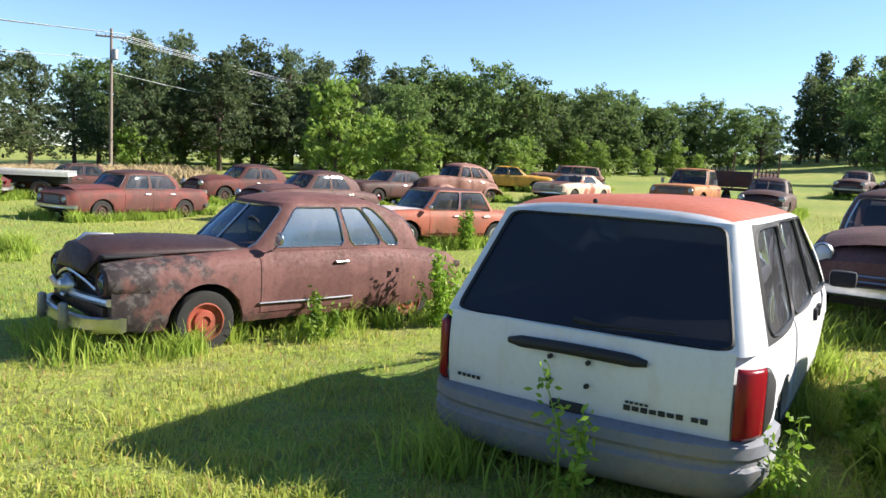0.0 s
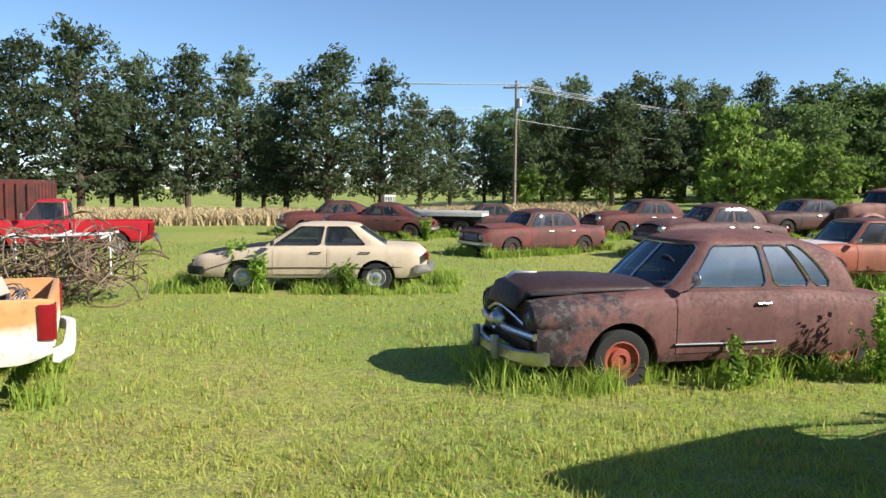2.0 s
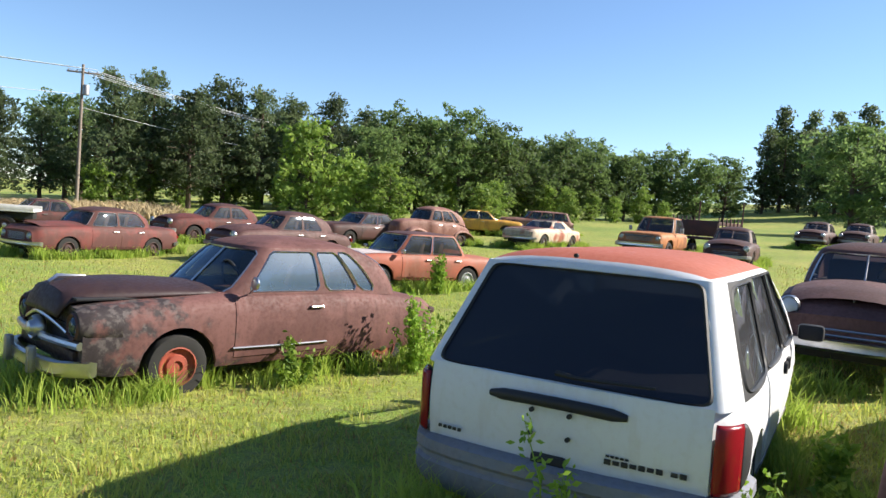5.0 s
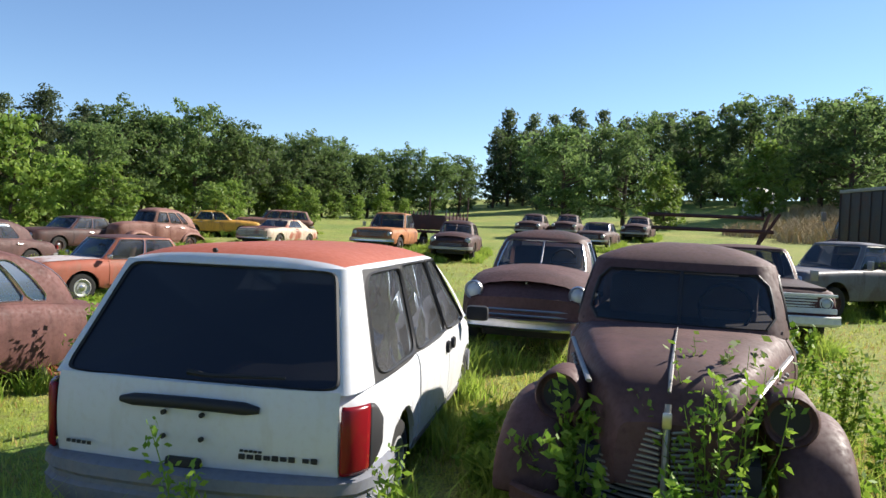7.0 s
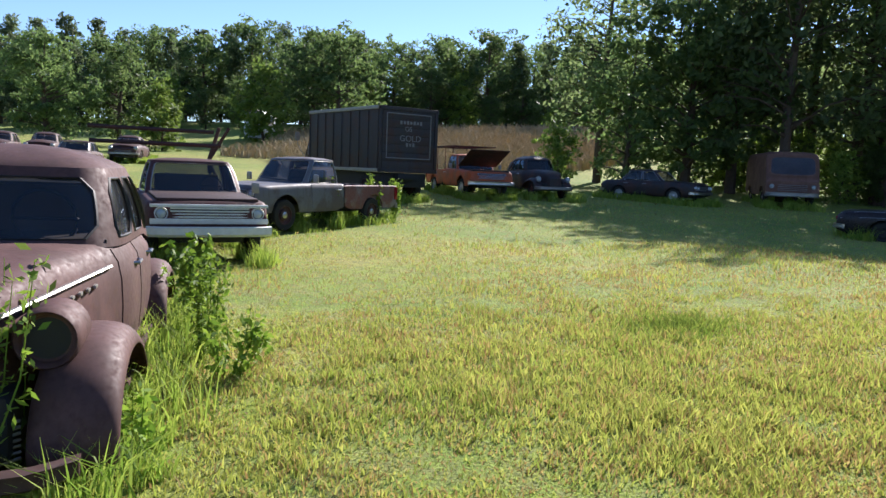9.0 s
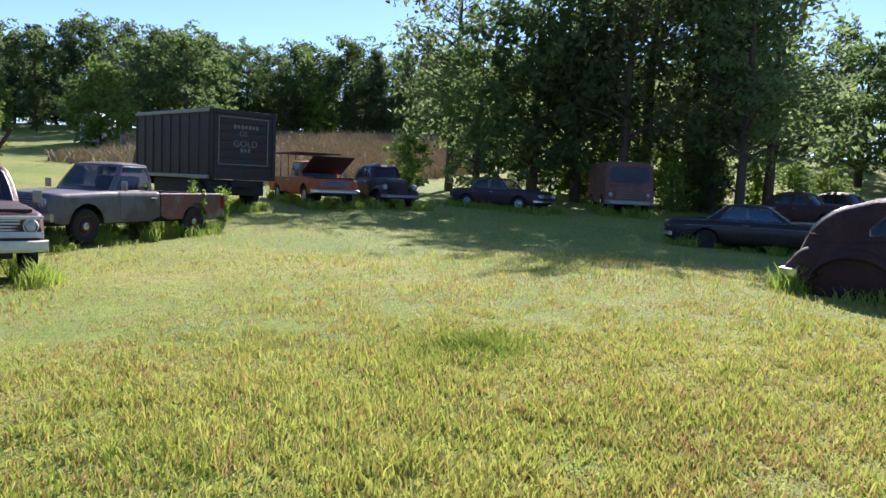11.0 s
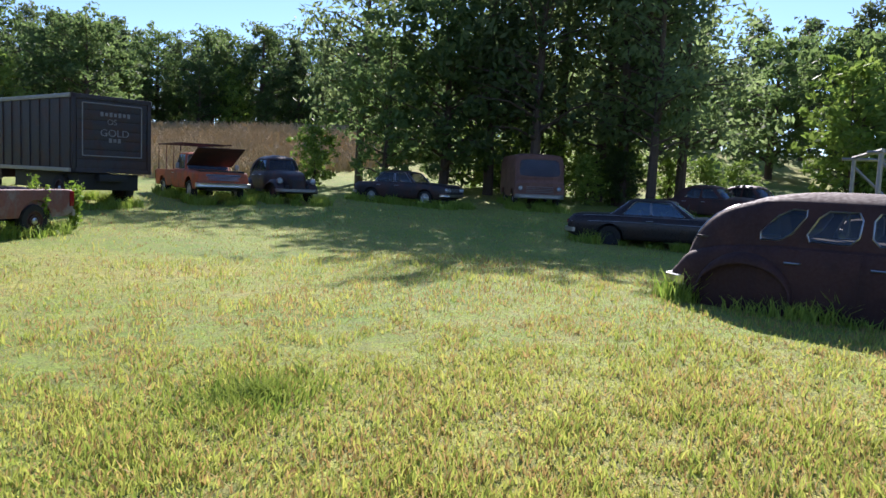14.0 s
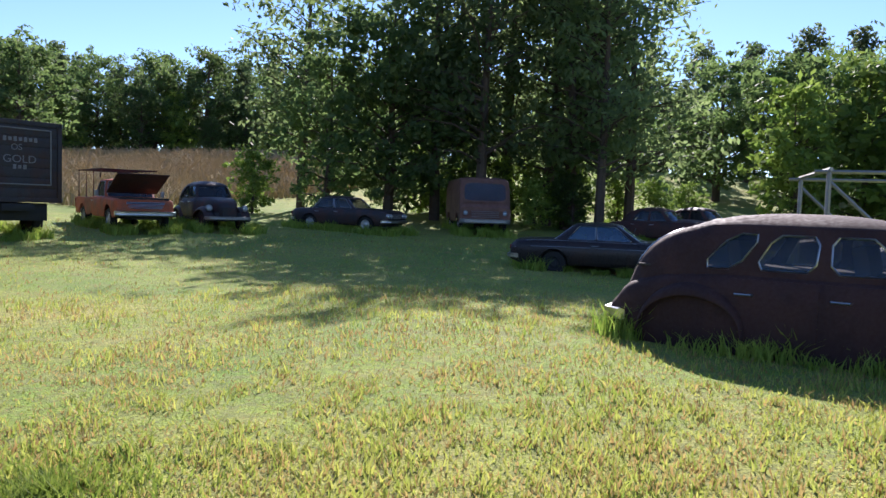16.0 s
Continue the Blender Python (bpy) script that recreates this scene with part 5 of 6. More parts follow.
for x in (-2.5, -1.4, -0.4, 0.5):
    pipe("rack_hoop", [(x, -0.9, 1.05 if x < 0 else 1.75), (x, -0.9, 2.05), (x, 0.9, 2.05), (x, 0.9, 1.05 if x < 0 else 1.75)], 0.025, RUST_RED, p)
for y in (-0.9, 0.9):
    pipe("rack_rail", [(-2.6, y, 2.05), (0.8, y, 2.05)], 0.025, RUST_RED, p)
BLACK_RUST = rusty("black_paint_rust", (0.03, 0.026, 0.028), (0.06, 0.03, 0.025), 0.4, 0.45)
c, s_ = basic_car("vintage_sedan", 29.7, 18.6, 238, "black rusted forties panel sedan in the shade", old40(BLACK_RUST))
add_fenders(c, BLACK_RUST)
bumper(c, 2.3, 0.85, 0.42, 0.13, 0.1, STEEL)
for sd in (1, -1):
    headlight(c, 1.98, sd * 0.66, 0.78, 0.1, STEEL)
basic_car("sedan", 33.9, 14.9, 268, "dark sixties sedan parked in the shade of trees", sedan60(BLACK_RUST, hw=0.95, lamps=((0.7, 0.66, 0.08), (0.5, 0.66, 0.08)), grille=(0.42, 0.55, 0.74, 5, STEEL, False)))
CAB_RUST = rusty("brown_truck_paint", (0.2, 0.1, 0.075), (0.15, 0.07, 0.05), 0.5)


def cabover():
    car = thing("box_van", 38.6, 10.9, 209, "brown rusted flat-fronted delivery truck under the trees", "truck")
    sh = Shell([(-2.6, 2.3), (-2.5, 2.4), (1.5, 2.4), (1.9, 2.3), (2.1, 1.3), (2.25, 1.1)], [(-2.6, 1.1), (2.25, 1.1)], 0.5, [(1.3, 0.4, 0.5), (-1.5, 0.4, 0.5)], 0, [(0.97, 0), (1, 0.1), (1, 0.3), (1, 0.6), (0.99, 0.85), (0.97, 0.93), (0.93, 0.98), (0.85, 1.0), (0.5, 1.02), (0, 1.02)], 0.05)
    sh.build(CAB_RUST, car)
    bm = bmesh.new()
    rim, deep = window_cell(bm, [(2.14, 1.0, 1.35), (2.14, -1.0, 1.35), (1.94, -0.95, 2.25), (1.94, 0.95, 2.25)], 0.08, 6, (0.04, 0, 0), (-0.02, 0, 0))
    part("window_frame", bm, CAB_RUST, car)
    pane("windshield", deep, PANE, car)
    slat_row(car, 2.27, 0.6, 0.7, 1.0, 4, STEEL)
    bumper(car, 2.42, 1.1, 0.55, 0.2, 0.04, STEEL)
    for sd in (1, -1):
        headlight(car, 2.27, sd * 0.85, 0.9, 0.09, STEEL)
        for a in (1.3, -1.5):
            wheel(car, a, sd * 0.95, 0.4, 0.42, RUST_DARK)


cabover()
POLISHED = rusty("black_cherry_paint", (0.02, 0.016, 0.018), (0.035, 0.022, 0.02), 0.3, 0.3)
basic_car("hardtop", 28.0, 2.9, 275, "black sixties hardtop coupe with chrome side trim", sedan60(POLISHED, hw=0.97, rim=BLACK, cap=None, top=[(-2.7, 0.72), (-2.6, 0.9), (-1.5, 0.93), (0.7, 0.92), (1.3, 0.91), (2.5, 0.86), (2.65, 0.72)], axles=(1.55, -1.5),
          cabin=dict(a_base=0.75, a_top=0.1, c_top=-1.0, c_base=-1.55, roof=1.38, w_base=0.82, w_top=0.64, cuts=((0.08, 0.5), (0.51, 0.86)), power=6, trim=CHROME, front_bulge=0.1, crown=0.06, panes=PANE_SKY), doors=((-0.6, 0.8),), side_trim=((6, -2.6, 0.6, CHROME), (4, -2.6, 2.4, CHROME))), z=-0.1)[0].scale = (1.05, 1.05, 1.08)
MAROON = rusty("maroon_rust", (0.034, 0.015, 0.015), (0.05, 0.022, 0.02), 0.5, 0.75)
c, s_ = basic_car("vintage_sedan", 16.1, -1.8, 256, "dark maroon forties sedan with a fast back and white-rimmed windows", sedan50(MAROON, hw=0.92, sill=0.02, axles=(), top=[(-2.55, 0.55), (-2.4, 0.8), (-1.9, 0.98), (-1.2, 1.02), (0.75, 1.03), (1.4, 1.03), (2.1, 0.98), (2.4, 0.85), (2.5, 0.7)],
          cabin=dict(a_base=0.95, a_top=0.5, c_top=-1.55, c_base=-2.35, roof=1.68, w_base=0.78, w_top=0.6, cuts=((0.05, 0.13), (0.14, 0.35), (0.38, 0.59), (0.63, 0.77)), power=4.2, trim=CHROME, split=True, front_bulge=0.1, rear_bulge=0.2, crown=0.15, arch=0.18, solid_rear=0.1, inset=0.075), rear_bumper=(0.44, 0.14, CHROME), tails=None), z=-0.16)
c.scale = (1.04, 1.04, 1.04)
for sd in (1, -1):
    fender(c, -1.55, sd * 0.76, 0.52, 0.24, 0.36, MAROON, 0.1, 0.1)
    fender(c, 1.5, sd * 0.76, 0.52, 0.24, 0.4, MAROON, 0.6)
SILVER_BLUE = rusty("silver_blue_paint", (0.3, 0.33, 0.4), (0.24, 0.25, 0.28), 0.3, 0.35)
basic_car("sedan", 19.6, -3.6, 250, "silver blue sedan beside the maroon one", sedan50(SILVER_BLUE), z=-0.1)
for x, y, a in ((41, 3.0, 250), (38.5, -1.0, 265), (45, 1.5, 240), (37, -4.5, 270)):
    basic_car("sedan", x, y, a, "dark rusted sedan in a row beyond the shade", sedan50(RUST_DARK))

# ---- at the other end ----
def two_tone_paint():
    m, n, l, b = mat("orange_over_white", (0.7, 0.68, 0.62), 0.45)
    tc, sx = n.new("ShaderNodeTexCoord"), n.new("ShaderNodeSeparateXYZ")
    l.new(tc.outputs["Object"], sx.inputs[0])
    ad = n.new("ShaderNodeMath")
    ad.operation = "MULTIPLY_ADD"
    ad.inputs[1].default_value = 0.22
    l.new(noise_node(n, l, 2.5, 6), ad.inputs[0])
    l.new(sx.outputs[2], ad.inputs[2])
    f = ramp(n, l, ad.outputs[0], [(0.84, (0, 0, 0)), (0.95, (1, 1, 1))])
    c = mix(n, l, f, (0.68, 0.65, 0.58), mix(n, l, noise_node(n, l, 6, 6), (0.50, 0.22, 0.075), (0.62, 0.34, 0.15)))
    c = mix(n, l, ramp(n, l, noise_node(n, l, 18, 5), [(0.56, (0, 0, 0)), (0.72, (0.6, 0.6, 0.6))]), c, (0.3, 0.13, 0.06))
    l.new(c, b.inputs["Base Color"])
    return m


CREAM_ORANGE = two_tone_paint()
pickup("pickup_truck", -9.56, 1.23, 243, "white pickup with faded orange upper sides and junk in its bed", CREAM_ORANGE, white=TRUCK_WHITE, rim=rusty("tan_wheel", (0.45, 0.34, 0.24), (0.4, 0.22, 0.1), 0.4))
BRIGHT_RED = rusty("bright_red_paint", (0.36, 0.012, 0.02), (0.24, 0.01, 0.015), 0.3, 0.35, (0.15, 0.02, 0.02))
pickup("pickup_truck", -23.8, 11.05, 238, "bright red pickup truck behind scrap wire", BRIGHT_RED)


def camper():
    car = thing("camper_trailer", -24.6, 6.4, 48, "cream box trailer with a grey shingled top edge", "trailer")
    CR = plain("cream_siding", (0.66, 0.56, 0.46), 0.6, 0, 0.08)
    GR = plain("grey_roofing", (0.22, 0.19, 0.17), 0.9)
    box("body", (0, 0, 1.15), (3.4, 2.3, 1.7), CR, car, bevel=0.03)
    box("roof", (0, 0, 2.2), (3.5, 2.4, 0.45), GR, car, bevel=0.05)
    for k in range(9):
        box("siding_batten", (-1.6 + 0.4 * k, -1.16, 1.15), (0.03, 0.02, 1.6), CR, car, bevel=0)
    for x in (-0.7, 0.7):
        for y in (-0.95, 0.95):
            wheel(car, x, y, 0.33, 0.33, RIM_STEEL)
    car2 = thing("container", -25.0, 10.0, 48, "dark red-brown metal container behind the red truck", "container")
    box("shell", (0, 0, 1.2), (2.4, 2.0, 2.2), RUST_RED, car2, bevel=0.04)
    for k in range(8):
        box("rib", (-1.05 + 0.3 * k, -1.02, 1.2), (0.06, 0.05, 2.0), RUST_RED, car2)
    for k in range(7):
        box("rib", (1.22, -0.9 + 0.3 * k, 1.2), (0.05, 0.06, 2.0), RUST_RED, car2)


camper()


def wire_pile():
    rng = random.Random(4)
    car = thing("scrap_wire_pile", -14.0, 6.5, 40, "heap of tangled rusty fence wire and white racks", "scrap heap")
    car.scale = (1.25, 1.3, 1.3)
    W = plain("rusty_wire", (0.2, 0.14, 0.1), 0.8, 0.3)
    for k in range(60):
        bm = bmesh.new()
        c = Vector((rng.uniform(-0.9, 0.9), rng.uniform(-0.5, 0.5), rng.uniform(0.35, 0.75)))
        r = rng.uniform(0.3, 0.6)
        t = Euler((rng.uniform(-1, 1), rng.uniform(-1, 1), rng.uniform(0, 6))).to_matrix()
        pts = [c + t @ Vector((r * 1.3 * math.cos(a) + rng.uniform(-.04, .04), r * math.sin(a) * 0.8, 0.1 * math.sin(3 * a + k))) for a in np.linspace(0, 4 * math.pi, 36)]
        for q in pts:
            q.z = max(q.z, 0.02)
        tube(bm, pts, 0.008, 4)
        part("wire_coil", bm, W, car)
    for k in range(9):
        pipe("rack_bar", [(-0.7, -0.3 + 0.07 * k, 0.92), (0.7, -0.3 + 0.07 * k, 0.98)], 0.012, TRUCK_WHITE, car)
    for x in (-0.9, 0.0, 0.9):
        pipe("rack_cross", [(x * 0.75, -0.32, 0.93), (x * 0.75, 0.28, 0.99)], 0.014, TRUCK_WHITE, car)
        pipe("rack_leg", [(x * 0.75, 0.0, 0.4), (x * 0.75, 0.0, 0.95)], 0.014, TRUCK_WHITE, car)


wire_pile()
basic_car("sedan", -13.9, 2.3, 243, "dark maroon sedan behind the two-tone pickup", sedan50(MAROON), z=-0.12)


def bed_junk():
    GREY = plain("concrete_block", (0.36, 0.31, 0.26), 0.9)
    W = plain("weathered_board", (0.28, 0.22, 0.17), 0.9)
    base = pose(-9.56, 1.23, lift(-9.56, 1.23), 0, 0, 243)
    for k, (x, y, z, a, b) in enumerate(((-0.9, 0.35, 1.02, 30, 20), (-1.1, -0.2, 1.0, 75, -25), (-2.15, 0.45, 1.05, 20, 35))):
        e = new("concrete_block")
        e.matrix_world = base @ pose(x, y, z, b, 15, a)
        tagged(e, "grey hollow concrete block lying in the pickup bed", "concrete block", "junk in the bed")
        for q in (-0.18, 0.0, 0.18):
            box("web", (q, 0, 0), (0.04, 0.19, 0.19), GREY, e, bevel=0.006)
        for q in (-0.085, 0.085):
            box("face_shell", (0, q, 0), (0.4, 0.03, 0.19), GREY, e, bevel=0.006)
    for k, (x, y, z, a, t) in enumerate(((-1.3, 0.2, 0.98, 10, 8), (-1.6, -0.3, 0.96, -20, -6), (-1.5, 0.5, 1.02, 4, 3))):
        o = box("board", (0, 0, 0), (1.5, 0.12, 0.03), W, None, bevel=0.004)
        o.matrix_world = base @ pose(x, y, z, 5, t, a)
        tagged(o, "weathered loose board lying in the pickup bed", "board", "junk in the bed")
    rng = random.Random(8)
    for k in range(8):
        c = Vector((rng.uniform(-2.3, -1.2), rng.uniform(-0.4, 0.5), 0.95))
        o = pipe("wire_coil", [c + Vector((0.32 * math.cos(a) + rng.uniform(-.03, .03), 0.3 * math.sin(a), 0.12 * math.sin(2 * a + k))) for a in np.linspace(0, 12.5, 44)], 0.007, STEEL, None, sides=4)
        o.matrix_world = base
        tagged(o, "coil of rusty wire in the pickup bed", "wire", "junk in the bed")


bed_junk()



# ---- trees ----
def leaf_mesh(name, pts, size, rng, material, drop=0.0):
    """Loose leaf blades: two crossed quads a clump."""
    n = len(pts)
    P = np.array(pts)
    a = rng.normal(size=(n, 3)); a /= np.linalg.norm(a, axis=1)[:, None]
    b = rng.normal(size=(n, 3)); b -= (a * b).sum(1)[:, None] * a; b /= np.linalg.norm(b, axis=1)[:, None]
    s = size * rng.uniform(0.6, 1.4, (n, 1))
    V = np.stack([P - a * s, P - b * s * 0.45, P + a * s, P + b * s * 0.45], 1).reshape(-1, 3)
    F = np.arange(4 * n).reshape(n, 4)
    me = bpy.data.meshes.new(name)
    me.from_pydata(V.tolist(), [], F.tolist())
    me.materials.append(material)
    return me


def make_tree(name, kind, seed, h, material, label, leaves=5200, size=0.26, trunk_r=0.2, spread=0.24, clear=0.14):
    rng = np.random.default_rng(seed)
    e = new(name)
    tagged(e, label, "tree")
    bm = bmesh.new()
    tip = Vector((rng.uniform(-0.3, 0.3), rng.uniform(-0.3, 0.3), h * 0.94))
    spine = [Vector((0, 0, -0.2)).lerp(tip, t) + Vector((0.12 * math.sin(5 * t + seed), 0.12 * math.cos(4 * t + seed), 0)) for t in np.linspace(0, 1, 9)]
    tube(bm, spine, [trunk_r * (1.15 - t) for t in np.linspace(0, 1, 9)], 8)
    pts = []
    nl = 84 if kind == "conifer" else 60
    for k in range(nl):
        t = clear + (0.97 - clear) * (k + rng.uniform(0, 1)) / nl
        base = Vector((0, 0, -0.2)).lerp(tip, t)
        az = rng.uniform(0, 2 * math.pi)
        u = (t - clear) / (1 - clear)
        if kind == "conifer":
            reach = h * spread * (1.0 - 0.9 * u) ** 0.75 * min(1, 0.62 + 1.8 * u) * rng.uniform(0.55, 1.2)
            rise = 0.25 + 0.5 * u
        else:
            reach = h * spread * 1.15 * math.sin(math.pi * min(0.98, 0.22 + 0.74 * u)) ** 0.7 * rng.uniform(0.6, 1.15)
            rise = 0.35 + 0.4 * u
        end = base + Vector((math.cos(az) * reach, math.sin(az) * reach, reach * rise * rng.uniform(0.3, 1.1)))
        mid = base.lerp(end, 0.5) + Vector((0, 0, 0.08 * reach))
        tube(bm, [base, mid, end], [trunk_r * 0.36 * (1.1 - t), trunk_r * 0.22 * (1.1 - t), 0.012], 5)
        m = int(leaves / nl * (0.4 + 1.2 * reach / (h * spread)))
        blobs = 5
        for q in range(blobs):
            s = rng.uniform(0.3, 1.05)
            c = base.lerp(end, s) + Vector(rng.normal(0, 0.12 * reach + 0.12, 3))
            r = (0.10 * h * (0.46 if kind == "conifer" else 0.62)) * rng.uniform(0.5, 1.35)
            d = rng.normal(size=(m // blobs, 3))
            d /= np.linalg.norm(d, axis=1)[:, None]
            d *= r * rng.uniform(0.3, 1.0, (len(d), 1)) ** 0.5
            d[:, 2] *= 0.6
            pts.append(np.array(c) + d)
    part("trunk", bm, BARK, e)
    crown = new("crown", leaf_mesh("crown", np.concatenate(pts), size, rng, material))
    crown.parent = e
    return e


protos = {
    "cedar": [make_tree("cedar_tree", "conifer", 11 + k, 13.0, NEEDLE, "tall dark cedar with bare lower trunk in a row", 8000, 0.18, 0.24, 0.36, 0.15) for k in range(3)],
    "pine": [make_tree("pine_tree", "conifer", 31 + k, 15.0, NEEDLE, "dark pine at the edge of the woods", 3200, 0.27, 0.22, 0.2, 0.06) for k in range(2)],
    "oak": [make_tree("broadleaf_tree", "broad", 51 + k, 11.0, LEAF, "full green broadleaf tree in summer leaf", 5200, 0.2, 0.24, 0.34, 0.12) for k in range(3)],
    "grove": [make_tree("tall_tree", "broad", 91 + k, 16.0, GROVE_LEAF, "tall thin-crowned tree with a long bare trunk in a grove", 3000, 0.2, 0.26, 0.24, 0.2) for k in range(3)],
    "young": [make_tree("sapling", "broad", 71 + k, 6.5, LEAF_LIGHT, "bright green young tree at the field's edge", 2400, 0.2, 0.1, 0.3, 0.05) for k in range(2)],
}
trng = random.Random(9)
used = set()
counts = dict.fromkeys(protos, 0)


def plant(kind, x, y, h, label=""):
    k = counts[kind] % len(protos[kind])
    counts[kind] += 1
    src = protos[kind][k]
    m = pose(x, y, lift(x, y), 0, 0, trng.uniform(0, 360))
    if (kind, k) in used:
        ob = copy_thing(src, m)
    else:
        used.add((kind, k))
        ob = src
    base = {"cedar": 13.0, "pine": 15.0, "oak": 11.0, "grove": 16.0, "young": 6.5}[kind]
    s = h / base
    ob.matrix_world = m @ Matrix.Diagonal((s * trng.uniform(0.92, 1.12), s * trng.uniform(0.92, 1.12), s, 1))
    return ob


def polar(bearing, d):
    """A place seen from the start: degrees to the left of +y, metres."""
    return -d * math.sin(radians(bearing)), d * math.cos(radians(bearing))


# cedar row to the north-west
for b, d, h in ((72, 50, 9.9), (67.5, 54, 11.7), (63.5, 56, 13.3), (60, 58, 11.9), (56.5, 57, 12.1), (53, 58, 12.4), (49.5, 60, 11.2), (46.5, 56, 12.6), (42.5, 58, 11.9), (39.5, 62, 9.9), (37, 66, 9.2), (34.5, 70, 8.1), (76, 50, 8.1), (80, 52, 9.0), (61.5, 64, 9.9), (51, 66, 9.9)):
    plant("cedar", *polar(b, d), h)
# wood behind the utility pole
for b, d, h in ((30, 66, 11.3), (27.5, 68, 11.8), (25, 66, 10.5), (22.5, 70, 11.8), (20, 70, 11.3), (17.5, 72, 10.9), (15, 70, 10.9), (12.5, 76, 10.5), (32, 76, 8.4), (28.5, 78, 10.9), (23.5, 80, 10.9), (18.5, 82, 10.9)):
    plant("cedar", *polar(b, d), h)
for b, d, h in ((10, 72, 10.1), (7.5, 74, 9.7), (5, 76, 10.5), (2.5, 78, 9.7), (0, 82, 8.8), (-2.5, 86, 8.8), (-5, 90, 8.4), (-7.5, 96, 8.0), (-10, 104, 7.6), (-12.5, 112, 7.1), (12, 62, 7.6), (8.8, 84, 9.2), (3.5, 88, 8.4), (-1.2, 94, 8.0), (-4, 100, 7.6), (-15, 120, 6.7)):
    plant("oak", *polar(b, d), h)
for b, d, h in ((16.5, 52, 6.9), (12.8, 50, 4.4), (10.4, 50, 4.2), (14.5, 54, 3.9), (3.2, 44, 2.9), (-3.5, 58, 3.0), (2.2, 56, 3.4)):
    plant("young", *polar(b, d), h)
for i in range(26):
    plant("oak", *polar(33 - i * 1.9, 80 + 0.7 * i + trng.uniform(-4, 6)), trng.uniform(7.5, 10.5))
for i in range(24):
    plant("young", *polar(31 - i * 1.8, 63 + 0.9 * i + trng.uniform(-2, 4)), trng.uniform(2.2, 4.0))
# hillside woods to the north-east and east
for i in range(62):
    b = -17 - i * 1.15
    d = 112 + trng.uniform(-6, 10) - 0.12 * i
    plant("oak" if i % 3 == 1 else "pine", *polar(b, d), trng.uniform(10, 14))
for i in range(40):
    b = -18 - i * 1.75
    plant("pine", *polar(b, 128 + trng.uniform(-4, 4)), trng.uniform(14, 17.5))
for i in range(16):
    b = -30 - i * 2.3
    plant("oak" if i % 3 else "young", *polar(b, 101 + trng.uniform(-3, 3)), trng.uniform(4, 8))
plant("oak", *polar(-22.5, 70), 9.5)
plant("oak", *polar(-27.0, 74), 9.0)
plant("young", *polar(-30, 66), 5.5)
plant("oak", *polar(-42, 84), 11.5)
plant("oak", *polar(-40, 88), 12)
plant("young", *polar(-36.5, 80), 8)
plant("young", 37.5, 22.5, 3.3)
# grove that shades the grass
for x, y, h in ((38.8, 19.0, 8), (41.8, 22.3, 15), (40.5, 16.5, 11), (43, 15.0, 16), (41, 11.5, 17), (44, 8, 17), (42.5, 6.0, 15), (47, 12, 18), (47, 16.5, 15), (48, 5.5, 16), (46, 9.5, 16), (50, 9, 16)):
    plant("oak" if h < 13 else "grove", x, y, h)
for x, y, h in ((56, -3, 9), (61, -7, 11), (57, -10, 9), (66, -4, 12), (70, -10, 12), (64, -15, 12), (73, 2, 12), (60, -19, 12), (70, -20, 13), (58, -27, 12), (78, -9, 13), (74, -28, 14)):
    plant("young" if h < 12 else "oak", x, y, h)
for i in range(18):
    plant("pine", 88 + trng.uniform(-4, 4), 10 - i * 5, trng.uniform(13, 17))
for i in range(13):
    plant("young" if i % 3 else "oak", 42.5 + trng.uniform(0, 6), 7.5 + i * 0.9, trng.uniform(2.2, 4.0))
for i in range(30):
    plant("oak", *polar(84 - i * 1.6, 170 + trng.uniform(-6, 8)), trng.uniform(5, 7))
for x, y, h in ((50, 6.5, 3.2), (51, 4.5, 2.8), (49.5, 8.5, 3.6), (52, 2.8, 2.6), (48.5, 10, 3.4)):
    plant("young", x, y, h)
# unseen trees added behind the walker, only to be mirrored in glass
for i in range(20):
    plant("oak" if i % 2 else "cedar", -60 + i * 6.5, -46 + trng.uniform(-4, 4), trng.uniform(9, 13))


# ---- poles and wires ----
def utility_pole(x, y, h, label, transformer=True):
    e = thing("utility_pole", x, y, 25, label, "utility pole")
    WOOD = plain("weathered_pole", (0.22, 0.18, 0.15), 0.9)
    pipe("pole", [(0, 0, -0.3), (0, 0, h)], [0.15, 0.1], WOOD, e, sides=10)
    box("crossarm", (0, 0, h - 0.6), (2.2, 0.1, 0.12), WOOD, e)
    for k in (-1, -0.4, 0.4, 1):
        lathe("insulator", [(0.03, 0), (0.05, 0.06), (0.03, 0.14), (0.01, 0.15)], STEEL, e, at=(k, 0, h - 0.55), axis="Z", n=8)
    if transformer:
        lathe("transformer", [(0.2, 0), (0.24, 0.04), (0.24, 0.7), (0.18, 0.78), (0.03, 0.8)], STEEL, e, at=(0.3, -0.25, h - 2.3), axis="Z", n=14)
    return e


P1 = polar(32.2, 63)
P2 = polar(1.25, 92)
P0 = polar(95, 75)
P3 = polar(-12.0, 150)
poles = [(P1, 10.7), (P2, 6.6), (P0, 12.0), (P3, 7.5)]
for (x, y), h in poles:
    utility_pole(x, y, h, "weathered wooden utility pole with crossarm and transformer")
WIRE = plain("wire", (0.62, 0.62, 0.62), 0.5, 0.2)
